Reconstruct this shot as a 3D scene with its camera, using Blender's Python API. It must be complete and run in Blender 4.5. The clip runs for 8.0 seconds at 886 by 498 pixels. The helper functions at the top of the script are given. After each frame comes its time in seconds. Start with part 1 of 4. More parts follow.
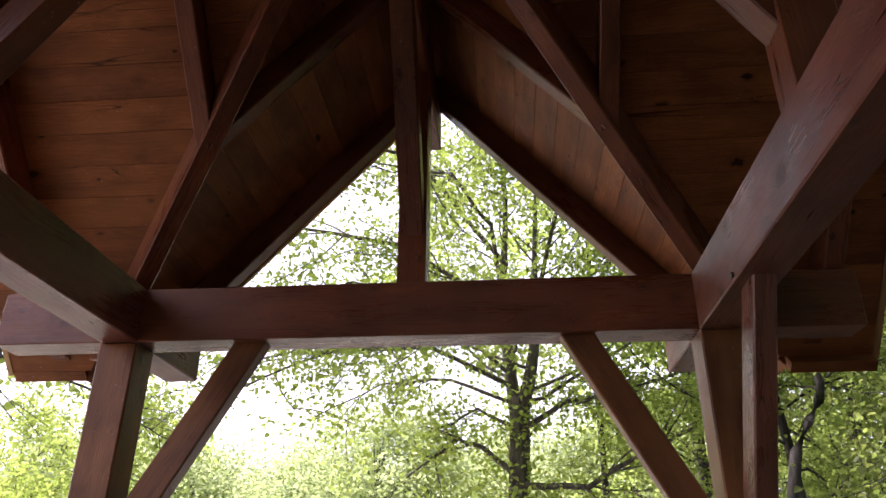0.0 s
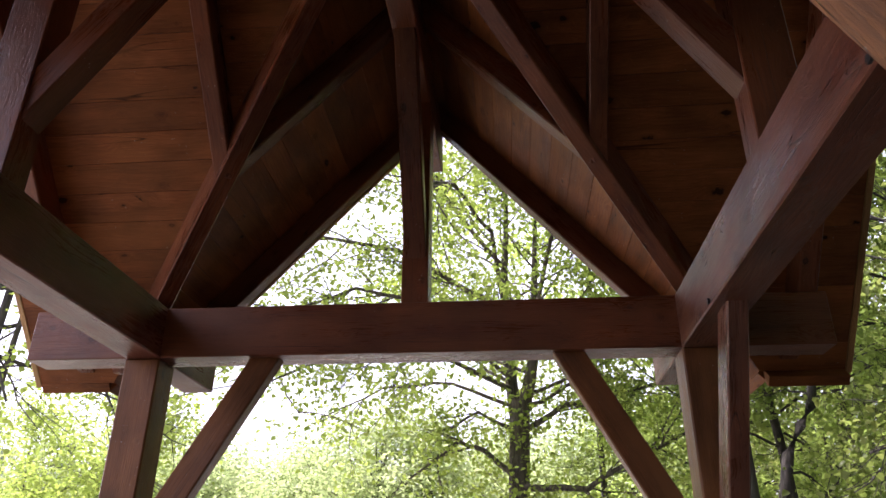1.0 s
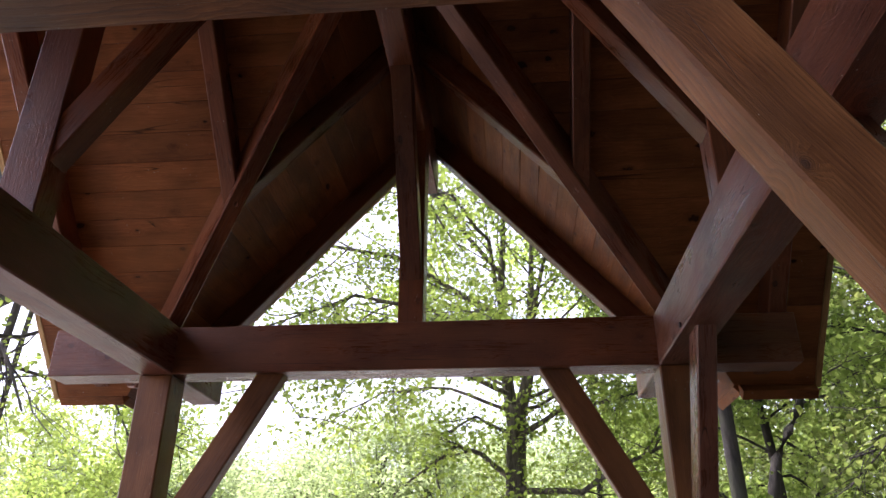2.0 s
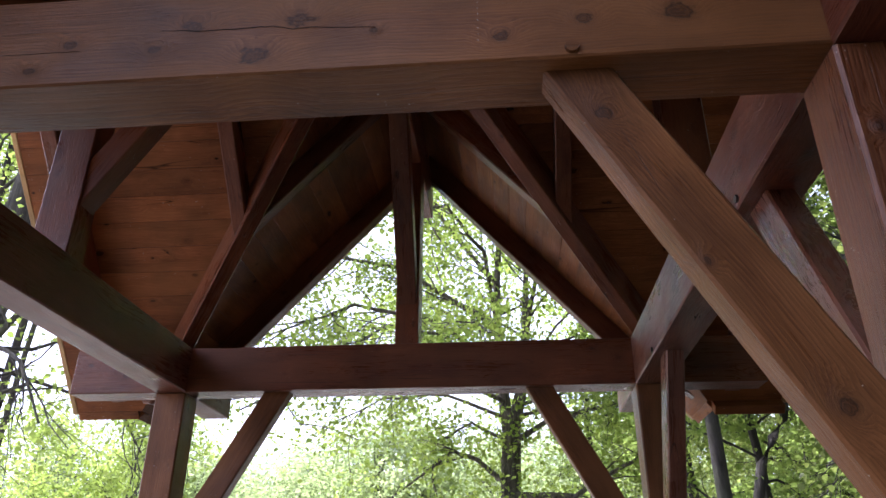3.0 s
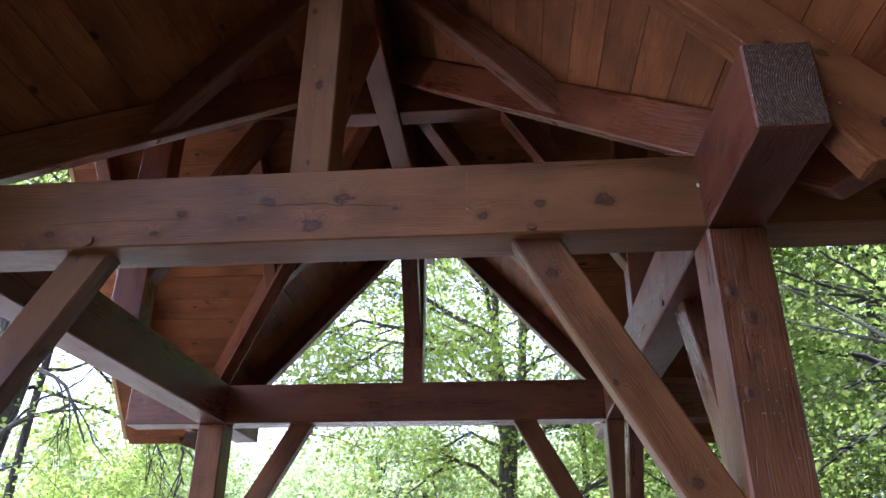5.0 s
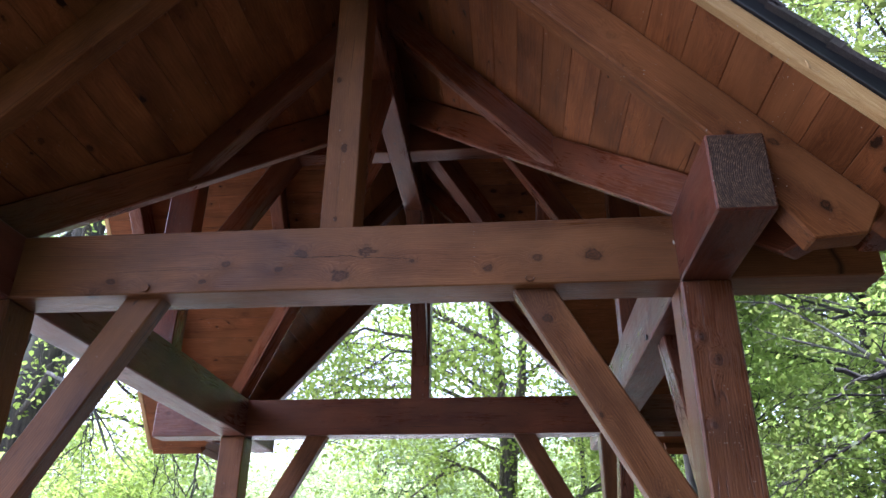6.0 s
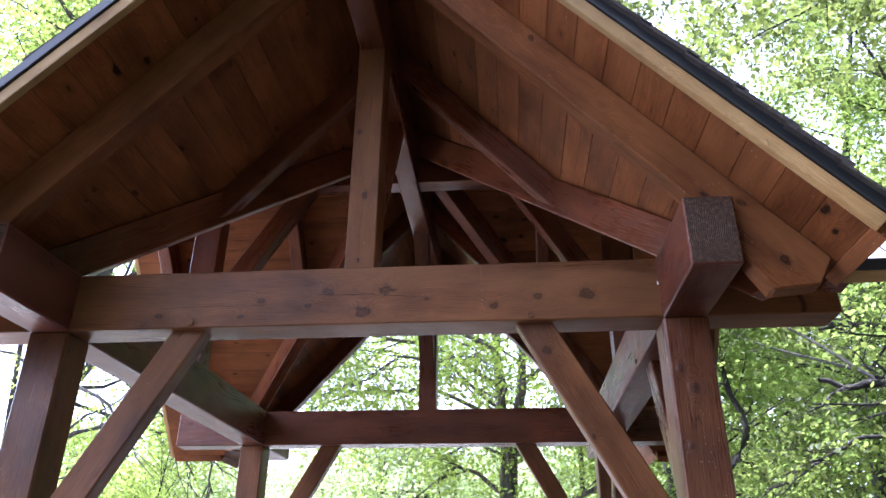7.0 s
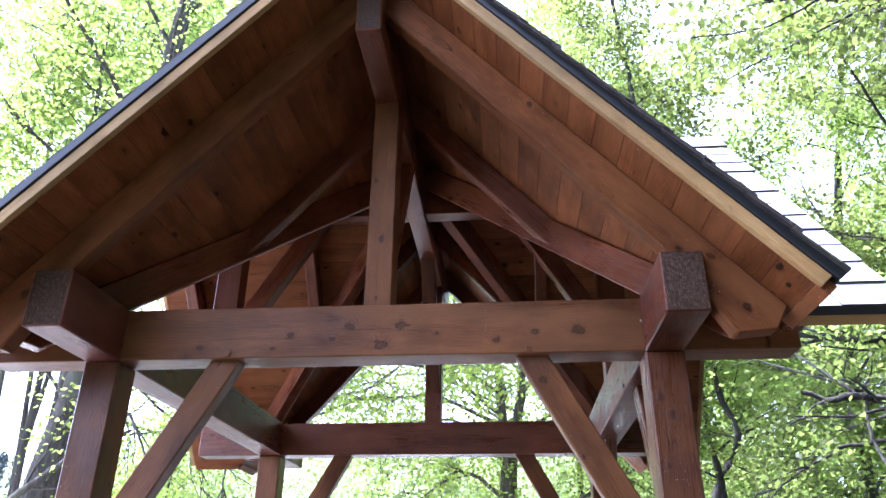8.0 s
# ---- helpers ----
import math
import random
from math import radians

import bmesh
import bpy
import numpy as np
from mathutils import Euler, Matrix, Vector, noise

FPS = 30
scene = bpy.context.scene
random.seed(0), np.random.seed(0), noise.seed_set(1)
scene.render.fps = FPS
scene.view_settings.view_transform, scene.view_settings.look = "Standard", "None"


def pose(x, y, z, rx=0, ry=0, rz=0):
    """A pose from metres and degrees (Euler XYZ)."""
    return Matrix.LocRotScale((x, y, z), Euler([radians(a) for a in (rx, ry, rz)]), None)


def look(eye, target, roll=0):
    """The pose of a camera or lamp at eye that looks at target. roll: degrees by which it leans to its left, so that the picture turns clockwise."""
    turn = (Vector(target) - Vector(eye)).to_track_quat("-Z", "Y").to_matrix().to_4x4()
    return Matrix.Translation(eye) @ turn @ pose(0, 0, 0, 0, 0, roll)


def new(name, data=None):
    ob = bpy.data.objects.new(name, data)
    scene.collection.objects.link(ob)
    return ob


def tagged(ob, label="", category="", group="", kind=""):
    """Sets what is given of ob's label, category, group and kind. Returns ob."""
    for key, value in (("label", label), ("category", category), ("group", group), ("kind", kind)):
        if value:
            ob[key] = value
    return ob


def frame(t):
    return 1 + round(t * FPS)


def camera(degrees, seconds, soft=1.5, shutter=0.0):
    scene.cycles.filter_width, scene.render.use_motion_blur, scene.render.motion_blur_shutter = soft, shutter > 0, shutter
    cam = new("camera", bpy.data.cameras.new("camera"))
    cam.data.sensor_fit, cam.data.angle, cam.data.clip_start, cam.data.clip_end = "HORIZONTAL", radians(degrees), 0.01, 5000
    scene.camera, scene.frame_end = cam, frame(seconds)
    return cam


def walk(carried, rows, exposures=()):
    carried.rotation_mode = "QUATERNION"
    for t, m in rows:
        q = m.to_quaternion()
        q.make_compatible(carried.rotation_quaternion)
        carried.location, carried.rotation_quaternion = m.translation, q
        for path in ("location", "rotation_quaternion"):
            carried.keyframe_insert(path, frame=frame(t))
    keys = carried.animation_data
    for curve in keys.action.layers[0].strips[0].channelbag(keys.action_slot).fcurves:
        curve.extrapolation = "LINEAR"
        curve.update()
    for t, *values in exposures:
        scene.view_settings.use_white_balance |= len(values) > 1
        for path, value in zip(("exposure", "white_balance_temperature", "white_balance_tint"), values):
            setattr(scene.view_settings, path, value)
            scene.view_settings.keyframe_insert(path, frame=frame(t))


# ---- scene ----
from collections import defaultdict

cam = camera(62.9, 8.0)
PATH = [
    (0, (0.428, -0.396, 1.388), (0.264, 1.406, 2.242), 0.3),
    (0.5, (0.436, -0.547, 1.381), (0.27, 1.254, 2.234), 0.4),
    (1, (0.458, -0.692, 1.383), (0.289, 1.109, 2.236), 0.4),
    (1.5, (0.491, -0.832, 1.386), (0.32, 0.969, 2.239), 0.4),
    (3, (0.579, -1.35, 1.38), (0.416, 0.448, 2.24), 0.2),
    (3.5, (0.619, -1.568, 1.383), (0.456, 0.231, 2.241), 0.2),
    (4, (0.647, -1.787, 1.391), (0.483, 0.012, 2.248), 0.2),
    (4.5, (0.662, -1.997, 1.398), (0.496, -0.197, 2.255), 0.3),
    (6, (0.66, -2.651, 1.403), (0.492, -0.853, 2.262), 0.5),
    (6.5, (0.653, -2.852, 1.404), (0.486, -1.053, 2.261), 0.4),
    (7, (0.644, -3.078, 1.404), (0.478, -1.278, 2.261), 0.4),
    (7.5, (0.653, -3.305, 1.408), (0.482, -1.506, 2.265), 0.6),
    (8, (0.643, -3.566, 1.402), (0.477, -1.767, 2.26), 0.5),
]
walk(cam, [(t, look(eye, target, roll)) for t, eye, target, roll in PATH], exposures=[(0, 1.92, 6150, 30), (2, 1.96, 5800, 28), (3.5, 2.04, 5330, 24), (4.5, 2.18, 5100, 23), (6, 2.49, 5030, 23), (7, 2.67, 5080, 25), (8, 2.95, 4950, 24)])

# ---- sky and sun: hazy bright day, the sun high over the wood ----
SUN_FROM = Vector((-0.45, 0.12, 0.885)).normalized()
world = bpy.data.worlds.new("sky")
scene.world = world
world.use_nodes = True
wn = world.node_tree.nodes
sky = wn.new("ShaderNodeTexSky")
sky.sky_type = "NISHITA"
sky.sun_disc = False
sky.sun_elevation = math.asin(SUN_FROM.z)
sky.sun_rotation = math.atan2(SUN_FROM.x, SUN_FROM.y)
sky.dust_density = 3.0
sky.air_density = 1.0
wn["Background"].inputs["Strength"].default_value = 0.15
haze = wn.new("ShaderNodeHueSaturation")
haze.inputs["Saturation"].default_value = 0.3
world.node_tree.links.new(sky.outputs["Color"], haze.inputs["Color"])
world.node_tree.links.new(haze.outputs["Color"], wn["Background"].inputs["Color"])
sun = new("sun", bpy.data.lights.new("sun", "SUN"))
sun.data.energy = 3.2
sun.data.angle = radians(2.0)
sun.data.color = (1.0, 0.95, 0.86)
sun.matrix_world = look(SUN_FROM * 40, (0, 0, 0))


# ---- materials ----
def shader(name):
    m = bpy.data.materials.new(name)
    m.use_nodes = True
    nt = m.node_tree
    return m, nt, nt.nodes, nt.links, nt.nodes["Principled BSDF"]


def ramp(nodes, stops, interpolation="LINEAR"):
    r = nodes.new("ShaderNodeValToRGB")
    r.color_ramp.interpolation = interpolation
    while len(r.color_ramp.elements) < len(stops):
        r.color_ramp.elements.new(0.5)
    for e, (p, c) in zip(r.color_ramp.elements, stops):
        e.position = p
        e.color = (*c, 1) if len(c) == 3 else c
    return r


def grey(v):
    return (v, v, v)


def math_node(nodes, links, op, a, b=None):
    n = nodes.new("ShaderNodeMath")
    n.operation = op
    for i, v in enumerate((a, b)):
        if v is None:
            continue
        if isinstance(v, (int, float)):
            n.inputs[i].default_value = v
        else:
            links.new(v, n.inputs[i])
    return n.outputs[0]


def mix_color(nodes, links, kind, fac, a, b):
    n = nodes.new("ShaderNodeMix")
    n.data_type = "RGBA"
    n.blend_type = kind
    for sock, v in ((n.inputs[0], fac), (n.inputs[6], a), (n.inputs[7], b)):
        if isinstance(v, (int, float)):
            sock.default_value = v
        elif isinstance(v, tuple):
            sock.default_value = (*v, 1)
        else:
            links.new(v, sock)
    return n.outputs[2]


def stained_wood(name, dark, mid, light, rough=0.42, grain=0.62, knots=1.0, vary=0.25, gloss=0.34, spots=(), lines=1.0, relief=0.7, bleached_lit=None):
    """Stained softwood: grain along the piece's own x that flows round the knots, drying checks, faint weathering,
    sheen of an oil stain.
    spots: knots at known places of a timber, (x, z, radius) in its own frame. The last argument, (x, dark, mid, light),
    gives the faded tones beyond x, paler also for stronger light."""
    m, nt, nodes, links, bsdf = shader(name)

    def op(kind, a, b=None):
        return math_node(nodes, links, kind, a, b)

    def noise_at(vector, scale=1.0, detail=3.0, roughness=0.5):
        n = nodes.new("ShaderNodeTexNoise")
        n.inputs["Scale"].default_value, n.inputs["Detail"].default_value, n.inputs["Roughness"].default_value = scale, detail, roughness
        links.new(vector, n.inputs["Vector"])
        return n

    def shaped(value, stops):
        r = ramp(nodes, stops)
        links.new(value, r.inputs["Fac"])
        return r.outputs["Color"]

    tc = nodes.new("ShaderNodeTexCoord")
    info = nodes.new("ShaderNodeObjectInfo")
    shift = nodes.new("ShaderNodeVectorMath")
    shift.operation = "MULTIPLY_ADD"
    links.new(info.outputs["Random"], shift.inputs[0])
    shift.inputs[1].default_value = (37.0, 23.0, 51.0)
    links.new(tc.outputs["Object"], shift.inputs[2])
    # slow wander of the fibres
    wob = noise_at(shift.outputs[0], 1.7, 1.0)
    bend = nodes.new("ShaderNodeVectorMath")
    bend.operation = "MULTIPLY_ADD"
    links.new(wob.outputs["Color"], bend.inputs[0])
    bend.inputs[1].default_value = (0.0, 0.05, 0.05)
    links.new(shift.outputs[0], bend.inputs[2])

    def stretched(scale, vector):
        mp = nodes.new("ShaderNodeMapping")
        mp.inputs["Scale"].default_value = scale
        links.new(vector, mp.inputs["Vector"])
        return mp.outputs[0]

    # knots: some by chance, some at known places
    kv = nodes.new("ShaderNodeTexVoronoi")
    kv.inputs["Scale"].default_value = 1.0
    links.new(stretched((5.5, 9.0, 9.0), bend.outputs[0]), kv.inputs["Vector"])
    crumb = noise_at(shift.outputs[0], 42.0, 4.0, 0.6)
    ksep = nodes.new("ShaderNodeSeparateXYZ")
    links.new(kv.outputs["Color"], ksep.inputs[0])
    span = op("ADD", op("MULTIPLY", op("POWER", ksep.outputs["Y"], 1.8), 0.75), 0.34)
    away = op("DIVIDE", kv.outputs["Distance"], span)
    away = op("ADD", away, op("MULTIPLY", op("LESS_THAN", ksep.outputs["X"], 0.97 if spots else 0.30), 9.0))
    for x, z, r in spots:
        off = nodes.new("ShaderNodeVectorMath")
        off.operation = "SUBTRACT"
        links.new(tc.outputs["Object"], off.inputs[0])
        off.inputs[1].default_value = (x, 0, z)
        flat = nodes.new("ShaderNodeVectorMath")
        flat.operation = "MULTIPLY"
        links.new(off.outputs[0], flat.inputs[0])
        flat.inputs[1].default_value = (0.14 / r, 0.0, 0.2 / r)
        size = nodes.new("ShaderNodeVectorMath")
        size.operation = "LENGTH"
        links.new(flat.outputs[0], size.inputs[0])
        away = op("MINIMUM", away, size.outputs["Value"])
    uneven = noise_at(stretched((18.0, 40.0, 40.0), shift.outputs[0]), 1.0, 2.0)
    ragged = op("ADD", away, op("MULTIPLY", op("SUBTRACT", crumb.outputs["Fac"], 0.5), 0.24))
    ragged = op("ADD", ragged, op("MULTIPLY", op("SUBTRACT", uneven.outputs["Fac"], 0.5), 0.26))
    knot = shaped(ragged, [(0.0, grey(0.62)), (0.05, grey(0.9)), (0.085, grey(0.6)), (0.12, grey(1.0)), (0.15, grey(0.5)), (0.19, grey(0.2)), (0.28, grey(0.07)), (0.4, grey(0.0))])
    swirl = shaped(away, [(0.0, grey(1.0)), (0.15, grey(0.75)), (0.4, grey(0.22)), (0.75, grey(0.0))])
    flow = nodes.new("ShaderNodeVectorMath")
    flow.operation = "MULTIPLY_ADD"
    links.new(swirl, flow.inputs[0])
    flow.inputs[1].default_value = (0.0, 0.05, 0.05)
    links.new(bend.outputs[0], flow.inputs[2])
    along_grain = flow.outputs[0]
    # fibres, broad bands, growth rings cut lengthwise
    fib = noise_at(stretched((3.0, 150.0, 150.0), along_grain), 1.0, 5.0, 0.65)
    band = noise_at(stretched((1.5, 9.0, 9.0), along_grain), 1.0, 5.0, 0.6)
    fine = noise_at(stretched((7.0, 330.0, 330.0), along_grain), 1.0, 3.0, 0.7)
    blotch = noise_at(shift.outputs[0], 2.6, 4.0)
    ring = nodes.new("ShaderNodeTexWave")
    ring.wave_type, ring.rings_direction = "RINGS", "X"
    ring.wave_profile = "SAW"
    ring.inputs["Scale"].default_value = 34.0
    ring.inputs["Distortion"].default_value = 5.0
    ring.inputs["Detail"].default_value = 3.0
    ring.inputs["Detail Scale"].default_value = 0.8
    links.new(stretched((0.35, 1.0, 1.0), along_grain), ring.inputs["Vector"])
    both = op("ADD", op("MULTIPLY", fib.outputs["Fac"], 0.5 * grain), op("MULTIPLY", band.outputs["Fac"], 0.95 - 0.5 * grain))
    both = op("ADD", both, op("MULTIPLY", op("SUBTRACT", ring.outputs["Fac"], 0.45), 0.13 * lines))
    both = op("ADD", both, op("MULTIPLY", op("SUBTRACT", fine.outputs["Fac"], 0.5), 0.52))
    tones = shaped(both, [(0.25, dark), (0.48, mid), (0.72, light)])
    if bleached_lit:
        where = nodes.new("ShaderNodeSeparateXYZ")
        links.new(tc.outputs["Object"], where.inputs[0])
        far = op("ADD", op("SUBTRACT", where.outputs["X"], bleached_lit[0]), op("MULTIPLY", op("SUBTRACT", band.outputs["Fac"], 0.5), 1.2))
        far = shaped(op("MULTIPLY_ADD", far, 0.8), [(0.0, grey(0.0)), (0.9, grey(1.0))])
        tones = mix_color(nodes, links, "MIX", far, tones, shaped(both, [(0.25, bleached_lit[1]), (0.48, bleached_lit[2]), (0.72, bleached_lit[3])]))
    col = mix_color(nodes, links, "MULTIPLY", 0.85, tones, shaped(blotch.outputs["Fac"], [(0.3, grey(0.5)), (0.5, grey(0.94)), (0.68, grey(1.35))]))
    tone = nodes.new("ShaderNodeMapRange")
    tone.inputs["To Min"].default_value = 1.0 - vary
    tone.inputs["To Max"].default_value = 1.0 + vary
    links.new(info.outputs["Random"], tone.inputs["Value"])
    hsv = nodes.new("ShaderNodeHueSaturation")
    links.new(tone.outputs[0], hsv.inputs["Value"])
    links.new(col, hsv.inputs["Color"])
    # stain worn thin in places, down to browner wood
    worn = noise_at(stretched((1.1, 6.0, 6.0), along_grain), 1.0, 5.0)
    col = mix_color(nodes, links, "MIX", shaped(worn.outputs["Fac"], [(0.46, grey(0.0)), (0.68, grey(0.6))]), hsv.outputs["Color"], tuple(c * k for c, k in zip(light, (0.86, 0.88, 0.86))))
    # drying checks along the grain
    chk = noise_at(stretched((0.35, 10.0, 10.0), shift.outputs[0]), 1.0, 0.0)
    gate = shaped(blotch.outputs["Fac"], [(0.46, grey(0.0)), (0.54, grey(0.9))])
    check = op("MULTIPLY", shaped(chk.outputs["Fac"], [(0.4965, grey(0.0)), (0.5, grey(1.0)), (0.5035, grey(0.0))]), gate)
    stain = op("MULTIPLY", knot, 0.85 * knots) if spots else op("MULTIPLY", knot, op("MULTIPLY", op("ADD", ksep.outputs["Z"], 0.15), 0.85 * knots))
    stain.node.use_clamp = True
    col = mix_color(nodes, links, "MIX", op("MAXIMUM", stain, check), col, tuple(c * k for c, k in zip(dark, (0.24, 0.28, 0.34))))
    # pale dust specks
    sp = nodes.new("ShaderNodeTexVoronoi")
    sp.inputs["Scale"].default_value = 85.0
    links.new(shift.outputs[0], sp.inputs["Vector"])
    ssep = nodes.new("ShaderNodeSeparateXYZ")
    links.new(sp.outputs["Color"], ssep.inputs[0])
    speck = op("MULTIPLY", op("LESS_THAN", sp.outputs["Distance"], op("MULTIPLY", ssep.outputs["Y"], 0.22)), op("GREATER_THAN", ssep.outputs["X"], 0.76))
    drift = noise_at(shift.outputs[0], 6.0, 2.0)
    speck = op("MULTIPLY", speck, shaped(drift.outputs["Fac"], [(0.52, grey(0.0)), (0.6, grey(1.0))]))
    col = mix_color(nodes, links, "MIX", op("MULTIPLY", speck, 0.8), col, (0.45, 0.39, 0.33))
    links.new(col, bsdf.inputs["Base Color"])
    # sheen breaks up where the stain is worn
    dull = op("ADD", op("MULTIPLY", fib.outputs["Fac"], 0.4), op("ADD", op("MULTIPLY", worn.outputs["Fac"], 0.4), op("MULTIPLY", drift.outputs["Fac"], 0.2)))
    rr = nodes.new("ShaderNodeMapRange")
    rr.inputs["From Min"].default_value, rr.inputs["From Max"].default_value = 0.36, 0.64
    rr.inputs["To Min"].default_value = rough - 0.1
    rr.inputs["To Max"].default_value = rough + 0.26
    links.new(dull, rr.inputs["Value"])
    links.new(rr.outputs[0], bsdf.inputs["Roughness"])
    bsdf.inputs["Specular IOR Level"].default_value = gloss
    bsdf.inputs["Specular Tint"].default_value = (1.0, 0.86, 0.82, 1)
    bump = nodes.new("ShaderNodeBump")
    bump.inputs["Strength"].default_value = relief
    bump.inputs["Distance"].default_value = 0.0025
    hgt = op("SUBTRACT", op("ADD", fib.outputs["Fac"], op("MULTIPLY", ring.outputs["Fac"], 0.25 * lines)), op("MULTIPLY", op("MAXIMUM", knot, check), 0.6))
    links.new(hgt, bump.inputs["Height"])
    links.new(bump.outputs[0], bsdf.inputs["Normal"])
    return m


RED = ((0.064, 0.0165, 0.007), (0.138, 0.0405, 0.0155), (0.216, 0.077, 0.030))
# BROWN is the weathered stain, lightened to stand in for light on front timbers
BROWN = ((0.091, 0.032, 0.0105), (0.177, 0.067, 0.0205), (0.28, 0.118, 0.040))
TIMBER = stained_wood("stained_timber", *RED, rough=0.26, gloss=0.42, grain=0.45)
FADED_LIFTED = stained_wood("weathered_lifted_timber", *BROWN, rough=0.32, vary=0.12, gloss=0.3, grain=0.40)
PLANK = stained_wood("stained_plank", (0.106, 0.032, 0.0095), (0.206, 0.069, 0.0195), (0.322, 0.121, 0.038), rough=0.5, knots=2.2, vary=0.18, lines=0.6, gloss=0.16)
RAFTER = stained_wood("gable_rafter_timber", (0.100, 0.032, 0.0095), (0.190, 0.067, 0.019), (0.30, 0.118, 0.036), rough=0.46, knots=1.6, vary=0.1, gloss=0.16, grain=0.5)
TRIM = stained_wood("honey_trim", (0.27, 0.14, 0.045), (0.40, 0.232, 0.082), (0.52, 0.345, 0.145), rough=0.45, knots=0.7, vary=0.12)
PALE = ((0.085, 0.030, 0.016), (0.17, 0.072, 0.042), (0.28, 0.142, 0.088))
SHINY = stained_wood("glossy_brace_timber", (0.068, 0.018, 0.009), (0.14, 0.045, 0.022), (0.22, 0.085, 0.045), rough=0.22, vary=0.0, gloss=0.7, grain=0.6, lines=1.5, relief=0.9)
# faded wood; the dark near end and pale far part also paint in light falloff
PLATE = stained_wood("bleached_lit_timber", (0.050, 0.011, 0.006), (0.108, 0.028, 0.013), (0.17, 0.055, 0.025), rough=0.32, vary=0.0, gloss=0.3, grain=0.7, lines=1.8, relief=1.0, bleached_lit=(3.0, *PALE))
PINKISH = stained_wood("pinkish_timber", (0.076, 0.0205, 0.012), (0.145, 0.043, 0.026), (0.225, 0.086, 0.057), rough=0.3, vary=0.0, gloss=0.36, grain=0.6)
# timbers close to the path, with their own knots
TIE_KNOTS = [(-0.936, 0.062, 0.016), (-0.774, 0.034, 0.014), (-0.454, 0.126, 0.014), (-0.225, 0.098, 0.015), (-0.132, 0.165, 0.024), (0.133, 0.171, 0.030),
             (0.032, 0.061, 0.031), (0.627, 0.074, 0.016), (0.825, 0.114, 0.016), (1.049, 0.119, 0.030), (0.321, 0.114, 0.008), (-0.545, 0.05, 0.012)]
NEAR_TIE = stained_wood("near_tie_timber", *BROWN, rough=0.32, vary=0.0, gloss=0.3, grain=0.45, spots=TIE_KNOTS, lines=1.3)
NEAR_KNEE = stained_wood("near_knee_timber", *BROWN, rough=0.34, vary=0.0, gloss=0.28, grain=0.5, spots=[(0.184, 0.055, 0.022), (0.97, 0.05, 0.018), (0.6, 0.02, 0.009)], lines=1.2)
NEAR_POST = stained_wood("near_post_timber", (0.074, 0.021, 0.009), (0.15, 0.050, 0.019), (0.235, 0.092, 0.036), rough=0.25, vary=0.0, gloss=0.5, grain=0.7, spots=[(2.244, -0.004, 0.020), (2.006, 0.047, 0.010), (2.33, 0.05, 0.012)], lines=2.0, relief=1.0)
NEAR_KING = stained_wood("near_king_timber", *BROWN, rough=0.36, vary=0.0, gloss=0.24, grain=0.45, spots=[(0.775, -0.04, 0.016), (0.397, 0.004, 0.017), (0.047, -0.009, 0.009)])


def end_grain():
    """Rough sawn beam end, growth rings round a pith off to one side."""
    m, nt, nodes, links, bsdf = shader("sawn_end_grain")
    tc = nodes.new("ShaderNodeTexCoord")
    mp = nodes.new("ShaderNodeMapping")
    mp.inputs["Location"].default_value = (0.0, 0.2, -0.12)
    links.new(tc.outputs["Object"], mp.inputs["Vector"])
    wave = nodes.new("ShaderNodeTexWave")
    wave.wave_type, wave.rings_direction = "RINGS", "X"
    wave.inputs["Scale"].default_value = 46.0
    wave.inputs["Distortion"].default_value = 5.0
    wave.inputs["Detail"].default_value = 4.0
    wave.inputs["Detail Scale"].default_value = 2.0
    links.new(mp.outputs[0], wave.inputs["Vector"])
    # the lightest ring tone also paints in the sparkle of sawn fibres
    r = ramp(nodes, [(0.05, (0.036, 0.017, 0.008)), (0.45, (0.105, 0.054, 0.024)), (0.8, (0.27, 0.165, 0.09))])
    patch = nodes.new("ShaderNodeTexNoise")
    patch.inputs["Scale"].default_value = 55.0
    patch.inputs["Detail"].default_value = 6.0
    patch.inputs["Roughness"].default_value = 0.75
    links.new(tc.outputs["Object"], patch.inputs["Vector"])
    pr = ramp(nodes, [(0.35, grey(0.0)), (0.65, grey(1.0))])
    links.new(patch.outputs["Fac"], pr.inputs["Fac"])
    broken = math_node(nodes, links, "MULTIPLY", wave.outputs["Fac"], pr.outputs["Color"])
    links.new(broken, r.inputs["Fac"])
    links.new(r.outputs["Color"], bsdf.inputs["Base Color"])
    bsdf.inputs["Roughness"].default_value = 0.42
    bsdf.inputs["Specular IOR Level"].default_value = 0.25
    bump = nodes.new("ShaderNodeBump")
    bump.inputs["Strength"].default_value = 0.9
    bump.inputs["Distance"].default_value = 0.006
    links.new(broken, bump.inputs["Height"])
    links.new(bump.outputs[0], bsdf.inputs["Normal"])
    return m


ENDGRAIN = end_grain()


def metal_black():
    m, nt, nodes, links, bsdf = shader("black_drip_edge")
    n = nodes.new("ShaderNodeTexNoise")
    n.inputs["Scale"].default_value = 14.0
    n.inputs["Detail"].default_value = 5.0
    r = ramp(nodes, [(0.3, grey(0.012)), (0.75, grey(0.03))])
    links.new(n.outputs["Fac"], r.inputs["Fac"])
    links.new(r.outputs["Color"], bsdf.inputs["Base Color"])
    bsdf.inputs["Roughness"].default_value = 0.4
    return m


